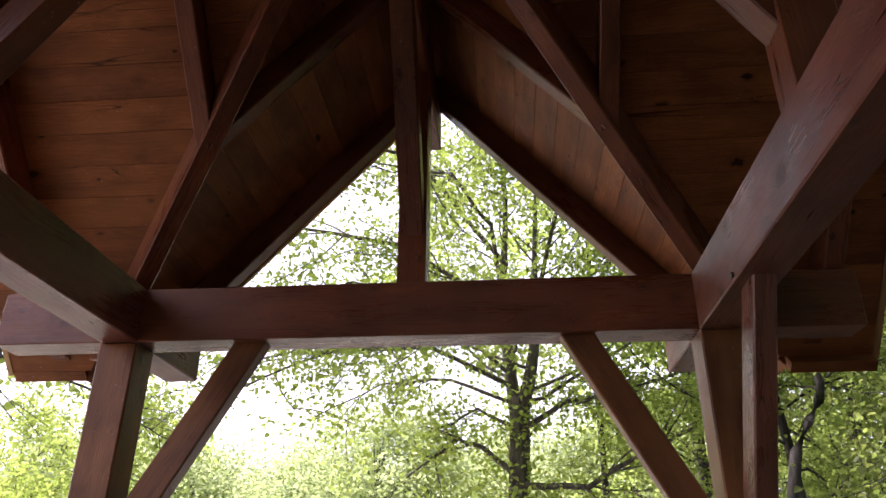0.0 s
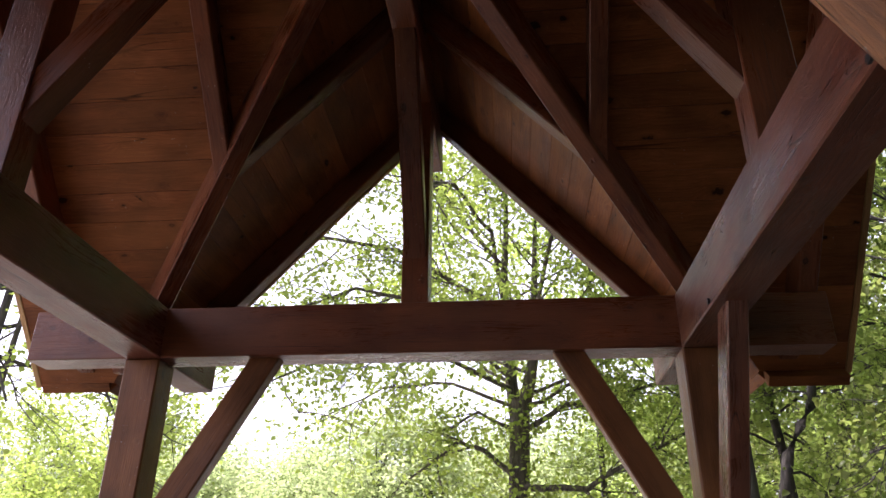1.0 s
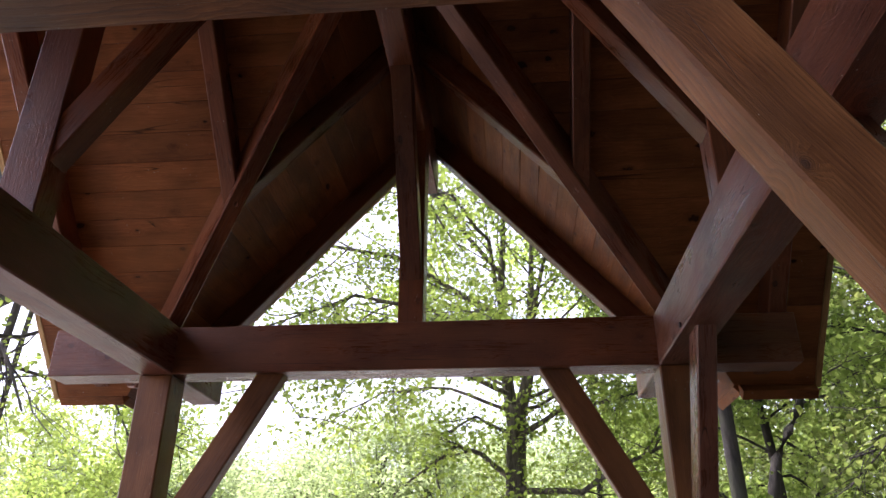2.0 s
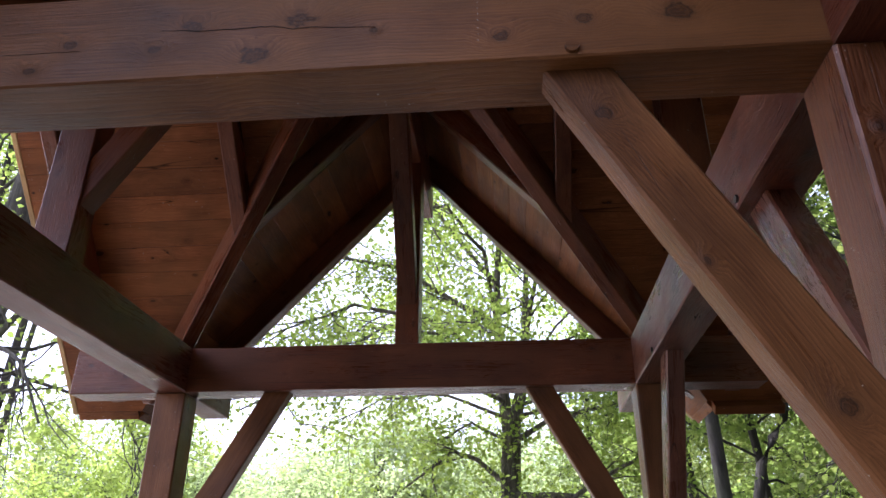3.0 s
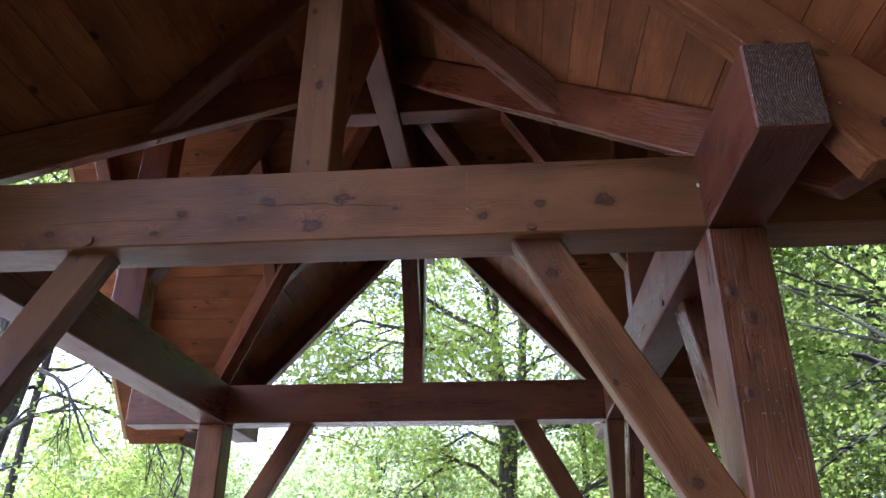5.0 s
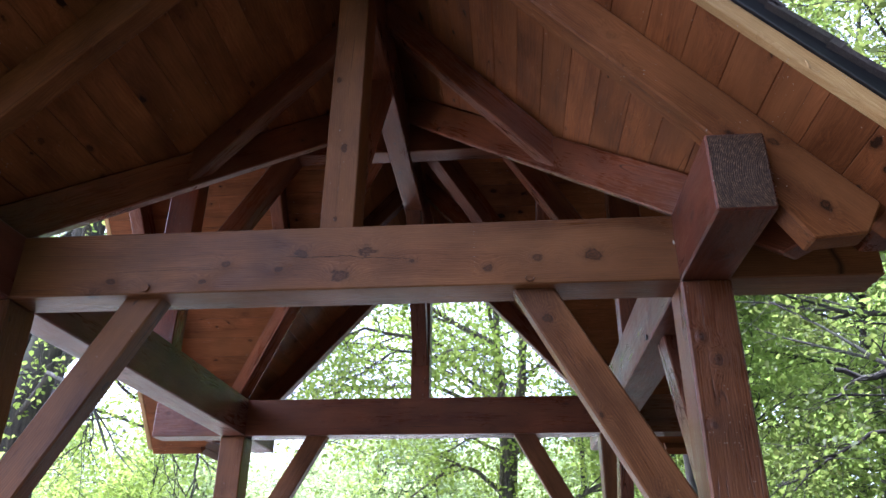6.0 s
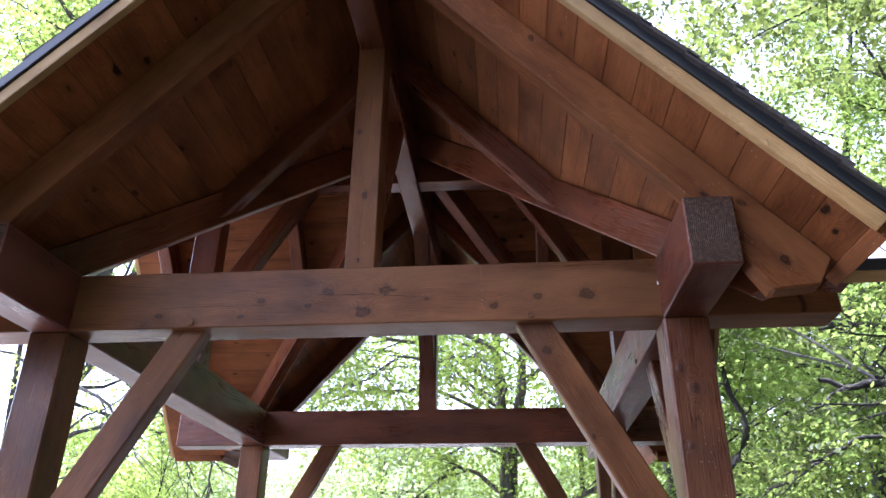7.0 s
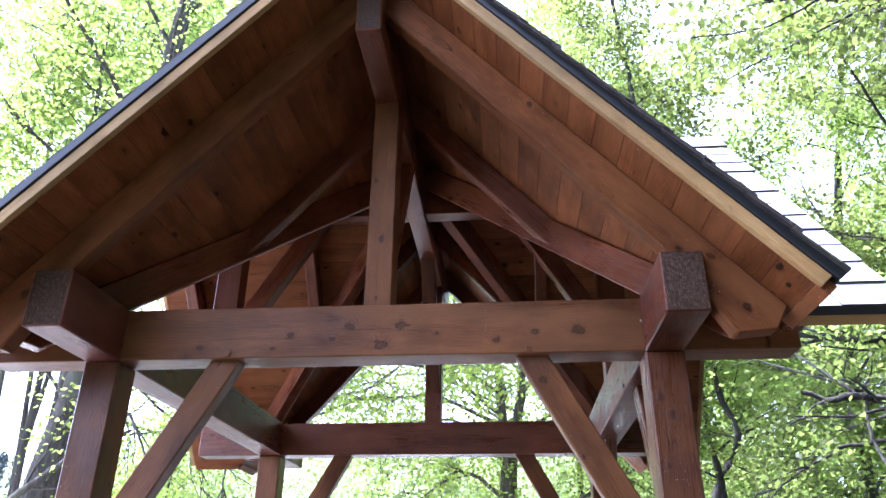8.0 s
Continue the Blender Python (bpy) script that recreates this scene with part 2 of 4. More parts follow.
def shingle_mat():
    m, nt, nodes, links, bsdf = shader("grey_shingle")
    tc = nodes.new("ShaderNodeTexCoord")
    info = nodes.new("ShaderNodeObjectInfo")
    isl = nodes.new("ShaderNodeNewGeometry")
    n = nodes.new("ShaderNodeTexNoise")
    n.inputs["Scale"].default_value = 350.0
    n.inputs["Detail"].default_value = 2.0
    links.new(tc.outputs["Object"], n.inputs["Vector"])
    n2 = nodes.new("ShaderNodeTexNoise")
    n2.inputs["Scale"].default_value = 3.0
    n2.inputs["Detail"].default_value = 5.0
    links.new(tc.outputs["Object"], n2.inputs["Vector"])
    r = ramp(nodes, [(0.3, (0.25, 0.255, 0.26)), (0.7, (0.56, 0.56, 0.56))])
    links.new(n.outputs["Fac"], r.inputs["Fac"])
    r2 = ramp(nodes, [(0.3, grey(0.75)), (0.7, grey(1.15))])
    links.new(n2.outputs["Fac"], r2.inputs["Fac"])
    col = mix_color(nodes, links, "MULTIPLY", 1.0, r.outputs["Color"], r2.outputs["Color"])
    rnd = math_node(nodes, links, "FRACT", math_node(nodes, links, "ADD", info.outputs["Random"], isl.outputs["Random Per Island"]))
    tone = nodes.new("ShaderNodeMapRange")
    tone.inputs["To Min"].default_value, tone.inputs["To Max"].default_value = 0.75, 1.25
    links.new(rnd, tone.inputs["Value"])
    hsv = nodes.new("ShaderNodeHueSaturation")
    links.new(col, hsv.inputs["Color"])
    links.new(tone.outputs[0], hsv.inputs["Value"])
    links.new(hsv.outputs["Color"], bsdf.inputs["Base Color"])
    bsdf.inputs["Roughness"].default_value = 0.8
    bump = nodes.new("ShaderNodeBump")
    bump.inputs["Strength"].default_value = 0.5
    bump.inputs["Distance"].default_value = 0.003
    links.new(n.outputs["Fac"], bump.inputs["Height"])
    links.new(bump.outputs[0], bsdf.inputs["Normal"])
    return m


def bark_mat(name, a, b):
    m, nt, nodes, links, bsdf = shader(name)
    tc = nodes.new("ShaderNodeTexCoord")
    mp = nodes.new("ShaderNodeMapping")
    mp.inputs["Scale"].default_value = (9.0, 9.0, 1.6)
    links.new(tc.outputs["Object"], mp.inputs["Vector"])
    n = nodes.new("ShaderNodeTexNoise")
    n.inputs["Scale"].default_value = 2.2
    n.inputs["Detail"].default_value = 7.0
    n.inputs["Roughness"].default_value = 0.7
    links.new(mp.outputs[0], n.inputs["Vector"])
    moss = nodes.new("ShaderNodeTexNoise")
    moss.inputs["Scale"].default_value = 1.4
    links.new(tc.outputs["Object"], moss.inputs["Vector"])
    r = ramp(nodes, [(0.32, a), (0.68, b)])
    links.new(n.outputs["Fac"], r.inputs["Fac"])
    mr = ramp(nodes, [(0.52, grey(0)), (0.7, grey(0.45))])
    links.new(moss.outputs["Fac"], mr.inputs["Fac"])
    col = mix_color(nodes, links, "MIX", mr.outputs["Color"], r.outputs["Color"], (0.10, 0.11, 0.06))
    links.new(col, bsdf.inputs["Base Color"])
    bsdf.inputs["Roughness"].default_value = 0.9
    bump = nodes.new("ShaderNodeBump")
    bump.inputs["Strength"].default_value = 1.0
    bump.inputs["Distance"].default_value = 0.03
    links.new(n.outputs["Fac"], bump.inputs["Height"])
    links.new(bump.outputs[0], bsdf.inputs["Normal"])
    return m


def leaf_mat(name, a, b, c, through_light=0.5, lit=1.5):
    m, nt, nodes, links, bsdf = shader(name)
    geo = nodes.new("ShaderNodeNewGeometry")
    r = ramp(nodes, [(0.0, a), (0.5, b), (1.0, c)])
    links.new(geo.outputs["Random Per Island"], r.inputs["Fac"])
    links.new(r.outputs["Color"], bsdf.inputs["Base Color"])
    bsdf.inputs["Roughness"].default_value = 0.5
    bsdf.inputs["Specular IOR Level"].default_value = 0.3
    tr = nodes.new("ShaderNodeBsdfTranslucent")
    hs = nodes.new("ShaderNodeHueSaturation")
    hs.inputs["Value"].default_value = lit
    hs.inputs["Hue"].default_value = 0.495
    links.new(r.outputs["Color"], hs.inputs["Color"])
    links.new(hs.outputs["Color"], tr.inputs["Color"])
    mx = nodes.new("ShaderNodeMixShader")
    mx.inputs[0].default_value = through_light
    links.new(bsdf.outputs[0], mx.inputs[1])
    links.new(tr.outputs[0], mx.inputs[2])
    links.new(mx.outputs[0], nodes["Material Output"].inputs["Surface"])
    return m


def ground_mat():
    m, nt, nodes, links, bsdf = shader("ground_cover")
    tc = nodes.new("ShaderNodeTexCoord")
    n = nodes.new("ShaderNodeTexNoise")
    n.inputs["Scale"].default_value = 0.35
    n.inputs["Detail"].default_value = 8.0
    links.new(tc.outputs["Object"], n.inputs["Vector"])
    f = nodes.new("ShaderNodeTexNoise")
    f.inputs["Scale"].default_value = 30.0
    f.inputs["Detail"].default_value = 4.0
    links.new(tc.outputs["Object"], f.inputs["Vector"])
    r = ramp(nodes, [(0.35, (0.015, 0.011, 0.008)), (0.5, (0.024, 0.018, 0.012)), (0.68, (0.015, 0.018, 0.008))])
    links.new(n.outputs["Fac"], r.inputs["Fac"])
    r2 = ramp(nodes, [(0.3, grey(0.6)), (0.7, grey(1.2))])
    links.new(f.outputs["Fac"], r2.inputs["Fac"])
    sep = nodes.new("ShaderNodeSeparateXYZ")
    links.new(tc.outputs["Object"], sep.inputs[0])
    # unseen: pale gravel left and beyond, dark litter elsewhere, laid out for bounce light
    away = math_node(nodes, links, "MAXIMUM", math_node(nodes, links, "MULTIPLY", math_node(nodes, links, "SUBTRACT", sep.outputs["Y"], 4.0), 0.7), 0.0)
    edge = math_node(nodes, links, "SUBTRACT", math_node(nodes, links, "ADD", sep.outputs["X"], 4.3), away)
    edge = math_node(nodes, links, "ADD", edge, math_node(nodes, links, "MULTIPLY", math_node(nodes, links, "SUBTRACT", n.outputs["Fac"], 0.5), 3.0))
    near = math_node(nodes, links, "MULTIPLY", math_node(nodes, links, "SUBTRACT", -0.4, sep.outputs["Y"]), 0.8)
    near = math_node(nodes, links, "ADD", near, math_node(nodes, links, "MULTIPLY", math_node(nodes, links, "SUBTRACT", f.outputs["Fac"], 0.5), 1.6))
    edge = math_node(nodes, links, "SMOOTH_MAX", edge, near)
    er = nodes.new("ShaderNodeMapRange")
    er.inputs["From Min"].default_value, er.inputs["From Max"].default_value = -1.0, 0.8
    links.new(edge, er.inputs["Value"])
    gravel = ramp(nodes, [(0.3, (0.40, 0.37, 0.31)), (0.7, (0.60, 0.56, 0.48))])
    links.new(f.outputs["Fac"], gravel.inputs["Fac"])
    soil = mix_color(nodes, links, "MULTIPLY", 1.0, r.outputs["Color"], r2.outputs["Color"])
    links.new(mix_color(nodes, links, "MIX", er.outputs[0], gravel.outputs["Color"], soil), bsdf.inputs["Base Color"])
    bsdf.inputs["Roughness"].default_value = 0.95
    bump = nodes.new("ShaderNodeBump")
    bump.inputs["Distance"].default_value = 0.02
    links.new(f.outputs["Fac"], bump.inputs["Height"])
    links.new(bump.outputs[0], bsdf.inputs["Normal"])
    return m


def caulk_mat():
    m, nt, nodes, links, bsdf = shader("pale_caulk")
    n = nodes.new("ShaderNodeTexNoise")
    n.inputs["Scale"].default_value = 200.0
    r = ramp(nodes, [(0.3, (0.45, 0.42, 0.37)), (0.7, (0.7, 0.67, 0.6))])
    links.new(n.outputs["Fac"], r.inputs["Fac"])
    links.new(r.outputs["Color"], bsdf.inputs["Base Color"])
    return m


def crack_mat():
    m, nt, nodes, links, bsdf = shader("dark_crack")
    n = nodes.new("ShaderNodeTexNoise")
    n.inputs["Scale"].default_value = 90.0
    r = ramp(nodes, [(0.3, (0.006, 0.004, 0.003)), (0.7, (0.022, 0.012, 0.008))])
    links.new(n.outputs["Fac"], r.inputs["Fac"])
    links.new(r.outputs["Color"], bsdf.inputs["Base Color"])
    bsdf.inputs["Roughness"].default_value = 0.9
    return m


CRACK = crack_mat()
DRIP = metal_black()
CAULK = caulk_mat()
ASPHALT = bark_mat("asphalt_edge", (0.030, 0.023, 0.018), (0.075, 0.056, 0.043))
SHINGLE = shingle_mat()
BARK = bark_mat("dark_bark", (0.012, 0.010, 0.008), (0.062, 0.050, 0.040))
BARK_GREY = bark_mat("grey_bark", (0.020, 0.017, 0.014), (0.105, 0.09, 0.073))
BARK_RIDGED = bark_mat("ridged_bark", (0.030, 0.025, 0.019), (0.185, 0.155, 0.12))
LEAF = leaf_mat("spring_leaf", (0.140, 0.197, 0.037), (0.19, 0.257, 0.048), (0.255, 0.322, 0.068), 0.72, 1.55)
LEAF_DEEP = leaf_mat("shade_leaf", (0.122, 0.175, 0.038), (0.165, 0.225, 0.05), (0.22, 0.285, 0.066), 0.72, 1.7)
# haze of distance is mixed into the next two colours, paler and greyer
LEAF_HAZED = leaf_mat("hazed_leaf", (0.205, 0.268, 0.10), (0.258, 0.318, 0.13), (0.315, 0.368, 0.165), 0.62)
NEEDLE_HAZED = leaf_mat("hazed_needle", (0.12, 0.15, 0.15), (0.15, 0.18, 0.18), (0.18, 0.21, 0.21), 0.3)
# darker leaf copy, shade put into the colour of overhanging and deep-wood trees
LEAF_DIMMED = leaf_mat("dimmed_leaf", (0.082, 0.11, 0.023), (0.11, 0.14, 0.031), (0.148, 0.175, 0.043), 0.64)
# very dark leaves for the unseen trees that only block light
LEAF_BLOCKER = leaf_mat("blocker_leaf", (0.022, 0.05, 0.01), (0.035, 0.07, 0.014), (0.05, 0.09, 0.02), 0.3)
GROUND = ground_mat()


# ---- building helpers ----
def mesh_of(name, bm, material):
    me = bpy.data.meshes.new(name)
    bm.normal_update()
    bm.to_mesh(me)
    bm.free()
    for mat in material if isinstance(material, (list, tuple)) else (material,):
        me.materials.append(mat)
    return me


def part(name, bm, material, parent, label="", m=None):
    ob = new(name, bm if isinstance(bm, bpy.types.Mesh) else mesh_of(name, bm, material))
    ob.parent = parent
    if m is not None:
        ob.matrix_basis = m
    return tagged(ob, label)


def prism(bm, pts, y0, y1, bevel=0.005):
    """A polygon in the x-z plane, drawn out from y0 to y1, with eased edges."""
    a = [bm.verts.new((x, y0, z)) for x, z in pts]
    b = [bm.verts.new((x, y1, z)) for x, z in pts]
    n = len(pts)
    faces = [bm.faces.new(a), bm.faces.new(b[::-1])]
    faces += [bm.faces.new((a[(i + 1) % n], a[i], b[i], b[(i + 1) % n])) for i in range(n)]
    bmesh.ops.recalc_face_normals(bm, faces=faces)
    if bevel:
        edges = list({e for f in faces for e in f.edges})
        bmesh.ops.bevel(bm, geom=edges, offset=bevel, segments=1, affect="EDGES")
    return bm


def box(bm, x0, x1, y0, y1, z0, z1, bevel=0.005):
    return prism(bm, [(x0, z0), (x1, z0), (x1, z1), (x0, z1)], y0, y1, bevel)


def timber(name, pts, y0, y1, parent, base, material=TIMBER, label="", bevel=0.007, ends=None):
    """A straight timber given by its side outline in the (d, z) plane of base; the first edge of the outline runs along it."""
    (ax, az), (bx, bz) = pts[0], pts[1]
    ang = math.atan2(bz - az, bx - ax)
    c, s = math.cos(-ang), math.sin(-ang)
    loc = [((x - ax) * c - (z - az) * s, (x - ax) * s + (z - az) * c) for x, z in pts]
    bm = prism(bmesh.new(), loc, y0, y1, bevel)
    mats = [material]
    if ends:
        mats.append(ENDGRAIN)
        for f in bm.faces:
            f.normal_update()
            if abs(f.normal.x) > 0.9:
                f.material_index = 1
    return part(name, bm, mats, parent, label, base @ pose(ax, 0, az) @ Matrix.Rotation(-ang, 4, "Y"))


# ---- the ground ----
def build_ground():
    bm = bmesh.new()
    n = 60
    rings = [0.0, 3, 6, 10, 16, 25, 40, 70, 120, 250, 600, 1500]
    rows = []
    for r in rings:
        if r == 0:
            rows.append([bm.verts.new((0, 0, 0))])
            continue
        row = []
        for i in range(n):
            a = 2 * math.pi * i / n
            x, y = r * math.cos(a), r * math.sin(a)
            rough = min(1.0, max(0.0, (r - 4) / 30))
            row.append(bm.verts.new((x, y, rough * 0.8 * noise.noise((x * 0.05, y * 0.05, 0)))))
        rows.append(row)
    for i in range(n):
        bm.faces.new((rows[0][0], rows[1][i], rows[1][(i + 1) % n]))
        for j in range(1, len(rows) - 1):
            bm.faces.new((rows[j][i], rows[j + 1][i], rows[j + 1][(i + 1) % n], rows[j][(i + 1) % n]))
    ob = new("ground", mesh_of("ground", bm, GROUND))
    return tagged(ob, "unseen pale gravel and dark litter laid out for bounce light", "ground", kind="structure")


build_ground()

# ---- the pavilion: four posts, crossed beams, a cross-gabled roof ----
CX, CY = -0.034, 1.545
IN, OUT = 1.366, 1.558            # inner and outer faces of posts and beams, from the middle
BEAM_Z0, BEAM_Z1 = 2.5, 2.785
TIP = 2.122                       # beam ends
PITCH = 1.11                      # rise over run of the roof
RAFT_A, DECK_A = 4.42, 4.63       # undersides of rafters and planks, at the ridge line
GABLE_A = (4.41, 4.37, 4.38, 4.37)  # undersides of the deeper gable rafters: far, left, near, right wing
EAVE, RAKE = 1.905, 2.37          # planks end here, down the slope and along the ridge
SLOPE = math.sqrt(1 + PITCH * PITCH)
PLANK_T = 0.036
RIDGE_Z = 4.09

pavilion = tagged(new("timber_pavilion"), "red-brown stained timber frame pavilion with cross-gabled shingle roof", "pavilion")
pavilion.matrix_basis = pose(CX, CY, 0)
TURNS = [Matrix.Rotation(radians(90 * k), 4, "Z") for k in range(4)]   # far, left, near, right wing


def build_frame():
    mid = (IN + OUT) / 2
    for sx in (-1, 1):
        for sy in (-1, 1):
            h = (OUT - IN) / 2
            bm = box(bmesh.new(), 0, BEAM_Z0 + 0.06, -h, h, -h, h, 0.008)
            part("post", bm, NEAR_POST if (sx, sy) == (1, -1) else FADED_LIFTED, pavilion, "", pose(sx * mid, sy * mid, -0.06) @ Matrix.Rotation(radians(-90), 4, "Y"))
    # side plates run through
    for sx in (-1, 1):
        base = pose(sx * mid, 0, 0, 0, 0, 90)
        h = (OUT - IN) / 2
        timber("plate_beam", [(-TIP, BEAM_Z0), (TIP, BEAM_Z0), (TIP, BEAM_Z1), (-TIP, BEAM_Z1)], -h, h, pavilion, base, PLATE if sx > 0 else PINKISH, "faded plate beam painted paler towards its lit end" if sx > 0 else "pinkish red-brown plate beam", ends=True)
    # ties are let in between them, with stub ends beyond
    for sy in (-1, 1):
        h = (OUT - IN) / 2 - 0.001
        bm = box(bmesh.new(), -IN - 0.01, IN + 0.01, -h, h, 0.002, BEAM_Z1 - BEAM_Z0 - 0.003)
        for s in (-1, 1):
            box(bm, min(s * (OUT - 0.01), s * TIP), max(s * (OUT - 0.01), s * TIP), -h, h, 0.002, BEAM_Z1 - BEAM_Z0 - 0.003)
        part("tie_beam", bm, NEAR_TIE if sy < 0 else TIMBER, pavilion, "", pose(0, sy * mid, BEAM_Z0))
    # king posts, ridge braces
    for k, turn in enumerate(TURNS):
        kw = 0.0725
        bm = box(bmesh.new(), 0, RIDGE_Z - BEAM_Z1 + 0.05, -0.094, 0.094, -kw, kw, 0.005)
        part("king_post", bm, NEAR_KING if k == 2 else TIMBER, pavilion, "", turn @ pose(0, mid, BEAM_Z1 - 0.01) @ Matrix.Rotation(radians(-90), 4, "Y"))
        side = turn @ Matrix.Rotation(radians(90), 4, "Z")      # local x runs outward along the wing
        brace = [(IN + 0.02, 3.01), (0.70, RIDGE_Z + 0.02), (0.70 + 0.16, RIDGE_Z + 0.02), (IN + 0.02, 3.27)]
        timber("ridge_brace", brace, -0.06, 0.06, pavilion, side)
    # knee braces in the two trusses and along one side
    knee = [(0.72, BEAM_Z0 + 0.01), (IN + 0.01, 1.34), (IN + 0.01, 1.64), (0.885, BEAM_Z0 + 0.01)]
    for sy in (-1, 1):
        for flip in (0, 180):
            base = pose(0, sy * mid, 0, 0, 0, flip)
            timber("knee_brace", knee, -0.046, 0.046, pavilion, base, NEAR_KNEE if (sy, flip) == (-1, 0) else FADED_LIFTED)
    for flip in (90, -90):
        timber("knee_brace", knee, -0.046, 0.046, pavilion, pose(mid + 0.006, 0, 0, 0, 0, flip), SHINY)
    # ridge beams: one through, one let into it from both sides
    rt = RIDGE_Z + 0.33
    timber("ridge_beam", [(-2.2, RIDGE_Z), (2.2, RIDGE_Z), (2.2, rt), (-2.2, rt)], -0.07, 0.07, pavilion, pose(0, 0, 0, 0, 0, 90), ends=True)
    bm = bmesh.new()
    for s in (-1, 1):
        box(bm, min(s * 0.069, s * 2.2), max(s * 0.069, s * 2.2), -0.07, 0.07, 0.028, rt - RIDGE_Z)
    part("ridge_beam", bm, TIMBER, pavilion, "", pose(0, 0, RIDGE_Z))


def build_rafters():
    def line(a, d):
        return a - PITCH * d

    for k, turn in enumerate(TURNS):
        for s in (-1, 1):
            # in this frame local x runs across the wing; the wing's outward way is y or minus y
            base = turn if s == 1 else turn @ Matrix.Rotation(radians(180), 4, "Z")
            # pair at the gable, with a tail past the plate
            d1, ga = (1.66 if k == 2 else 1.63), GABLE_A[k]
            low = 2.412 if k == 2 else line(ga, d1)
            flare = [(1.36, line(ga, 1.36)), (1.48, line(ga, 1.48) - 0.03), (d1, low)] if k == 2 else [(d1, low)]
            tail = [(0.05, line(ga, 0.05)), *flare, (d1 + 0.17, low + 0.015),
                    (d1 + 0.23, line(DECK_A, d1 + 0.23)), (0.05, line(DECK_A, 0.05))]
            y0, y1 = sorted((s * 2.075, s * 1.975)) if k == 2 else sorted((s * 2.105, s * 2.005))
            timber("gable_rafter", tail, y0, y1, pavilion, base, RAFTER if k == 2 else TIMBER)
            # jack rafter from the ridge down to the valley, cut plumb
            y0, y1 = sorted((s * 1.03, s * 0.935))
            jack = [(0.06, line(RAFT_A, 0.06)), (0.966, line(RAFT_A, 0.966)), (0.966, line(DECK_A, 0.966)), (0.06, line(DECK_A, 0.06))]
            timber("jack_rafter", jack, y0, y1, pavilion, base)
    # valley rafters on the diagonals, over the posts and out to the inner corners of the eaves
    q = math.sqrt(2)
    for k in range(4):
        base = Matrix.Rotation(radians(45 + 90 * k), 4, "Z")
        d1 = 1.66 if k == 0 else 1.72
        v = [(0.1 * q, line(RAFT_A, 0.1)), (d1 * q, line(RAFT_A, d1)), ((d1 + 0.1) * q, line(RAFT_A, d1) + 0.03),
             ((d1 + 0.14) * q, line(DECK_A, d1 + 0.14) + 0.02), (0.1 * q, line(DECK_A, 0.1) + 0.02)]
        timber("valley_rafter", v, -0.05, 0.05, pavilion, base)


def build_fittings():
    def disc(r, h, n=12):
        bm = bmesh.new()
        bmesh.ops.create_cone(bm, cap_ends=True, segments=n, radius1=r, radius2=r * 0.9, depth=h)
        return bm

    front = -OUT - 0.001
    for x in (0.791, -0.78):
        part("peg", disc(0.018, 0.014), FADED_LIFTED, pavilion, "round wooden peg end", pose(x, front, 2.527, 90))
    bm = bmesh.new()
    bmesh.ops.create_icosphere(bm, subdivisions=2, radius=0.0055)
    for v in bm.verts:
        v.co = Vector((v.co.x * 0.8, v.co.y * 0.5, v.co.z * 1.7)) * (1 + 0.35 * noise.noise(v.co * 160))
    part("caulk", bm, CAULK, pavilion, "pale dab of caulk in the joint", pose(1.361, front, 2.66))
    # a long drying crack through two knots of the tie, and a row of chalk ticks across it
    rnd = random.Random(8)

    def ribbon(run, wide):
        bm = bmesh.new()
        rows = []
        for i in range(len(run) * 6 - 5):
            k, f = min(i // 6, len(run) - 2), (i - 6 * min(i // 6, len(run) - 2)) / 6
            x, z = (run[k][j] * (1 - f) + run[k + 1][j] * f for j in (0, 1))
            z += rnd.uniform(-0.0012, 0.0012)
            w = wide * rnd.uniform(0.5, 1.2) * min(1.0, 0.15 + i * 0.2, 0.15 + (len(run) * 6 - 6 - i) * 0.2)
            rows.append([bm.verts.new((x, y, z + h)) for y, h in ((0.0, w), (0.003, w), (0.003, -w), (0.0, -w))])
        for a, b in zip(rows[:-1], rows[1:]):
            for j in range(4):
                bm.faces.new((a[j], b[j], b[(j + 1) % 4], a[(j + 1) % 4]))
        bm.faces.new(rows[0])
        bm.faces.new(rows[-1][::-1])
        bmesh.ops.recalc_face_normals(bm, faces=bm.faces)
        return bm

    part("crack", ribbon([(-0.22, 2.655), (-0.124, 2.646), (-0.027, 2.646), (0.068, 2.647), (0.12, 2.634), (0.164, 2.637), (0.325, 2.624)], 0.0007), CRACK, pavilion,
         "long drying crack in the tie beam", pose(0, -OUT - 0.0004, 0))
    part("crack", ribbon([(-0.95, 2.60), (-0.7, 2.606), (-0.42, 2.603)], 0.0005), CRACK, pavilion, "long drying crack in the tie beam", pose(0, -OUT - 0.0004, 0))
    bm = bmesh.new()
    for i in range(11):
        z = 2.757 - 0.0195 * i + rnd.uniform(-0.004, 0.004)
        box(bm, 0.573, 0.5738, 0.0, 0.0012, z, z + rnd.uniform(0.002, 0.006), 0.0002)
    tagged(part("chalk_marks", bm, CAULK, pavilion, "dotted pale chalk line", pose(0, -OUT - 0.0008, 0)), kind="stuff")
    bm = box(bmesh.new(), -0.003, 0.003, 0.0, 0.006, 0.0, 0.03, 0.0012)
    part("splinter", bm, TRIM, pavilion, "pale splinter on the rake board", pose(1.62, -RAKE - 0.02, 2.828, 0, -12))
    for y in (-0.803, 0.783):
        part("bolt", disc(0.014, 0.012, 6), DRIP, pavilion, "dark bolt head", pose(IN - 0.003, y, 2.521, 0, 90))


build_frame()
build_rafters()
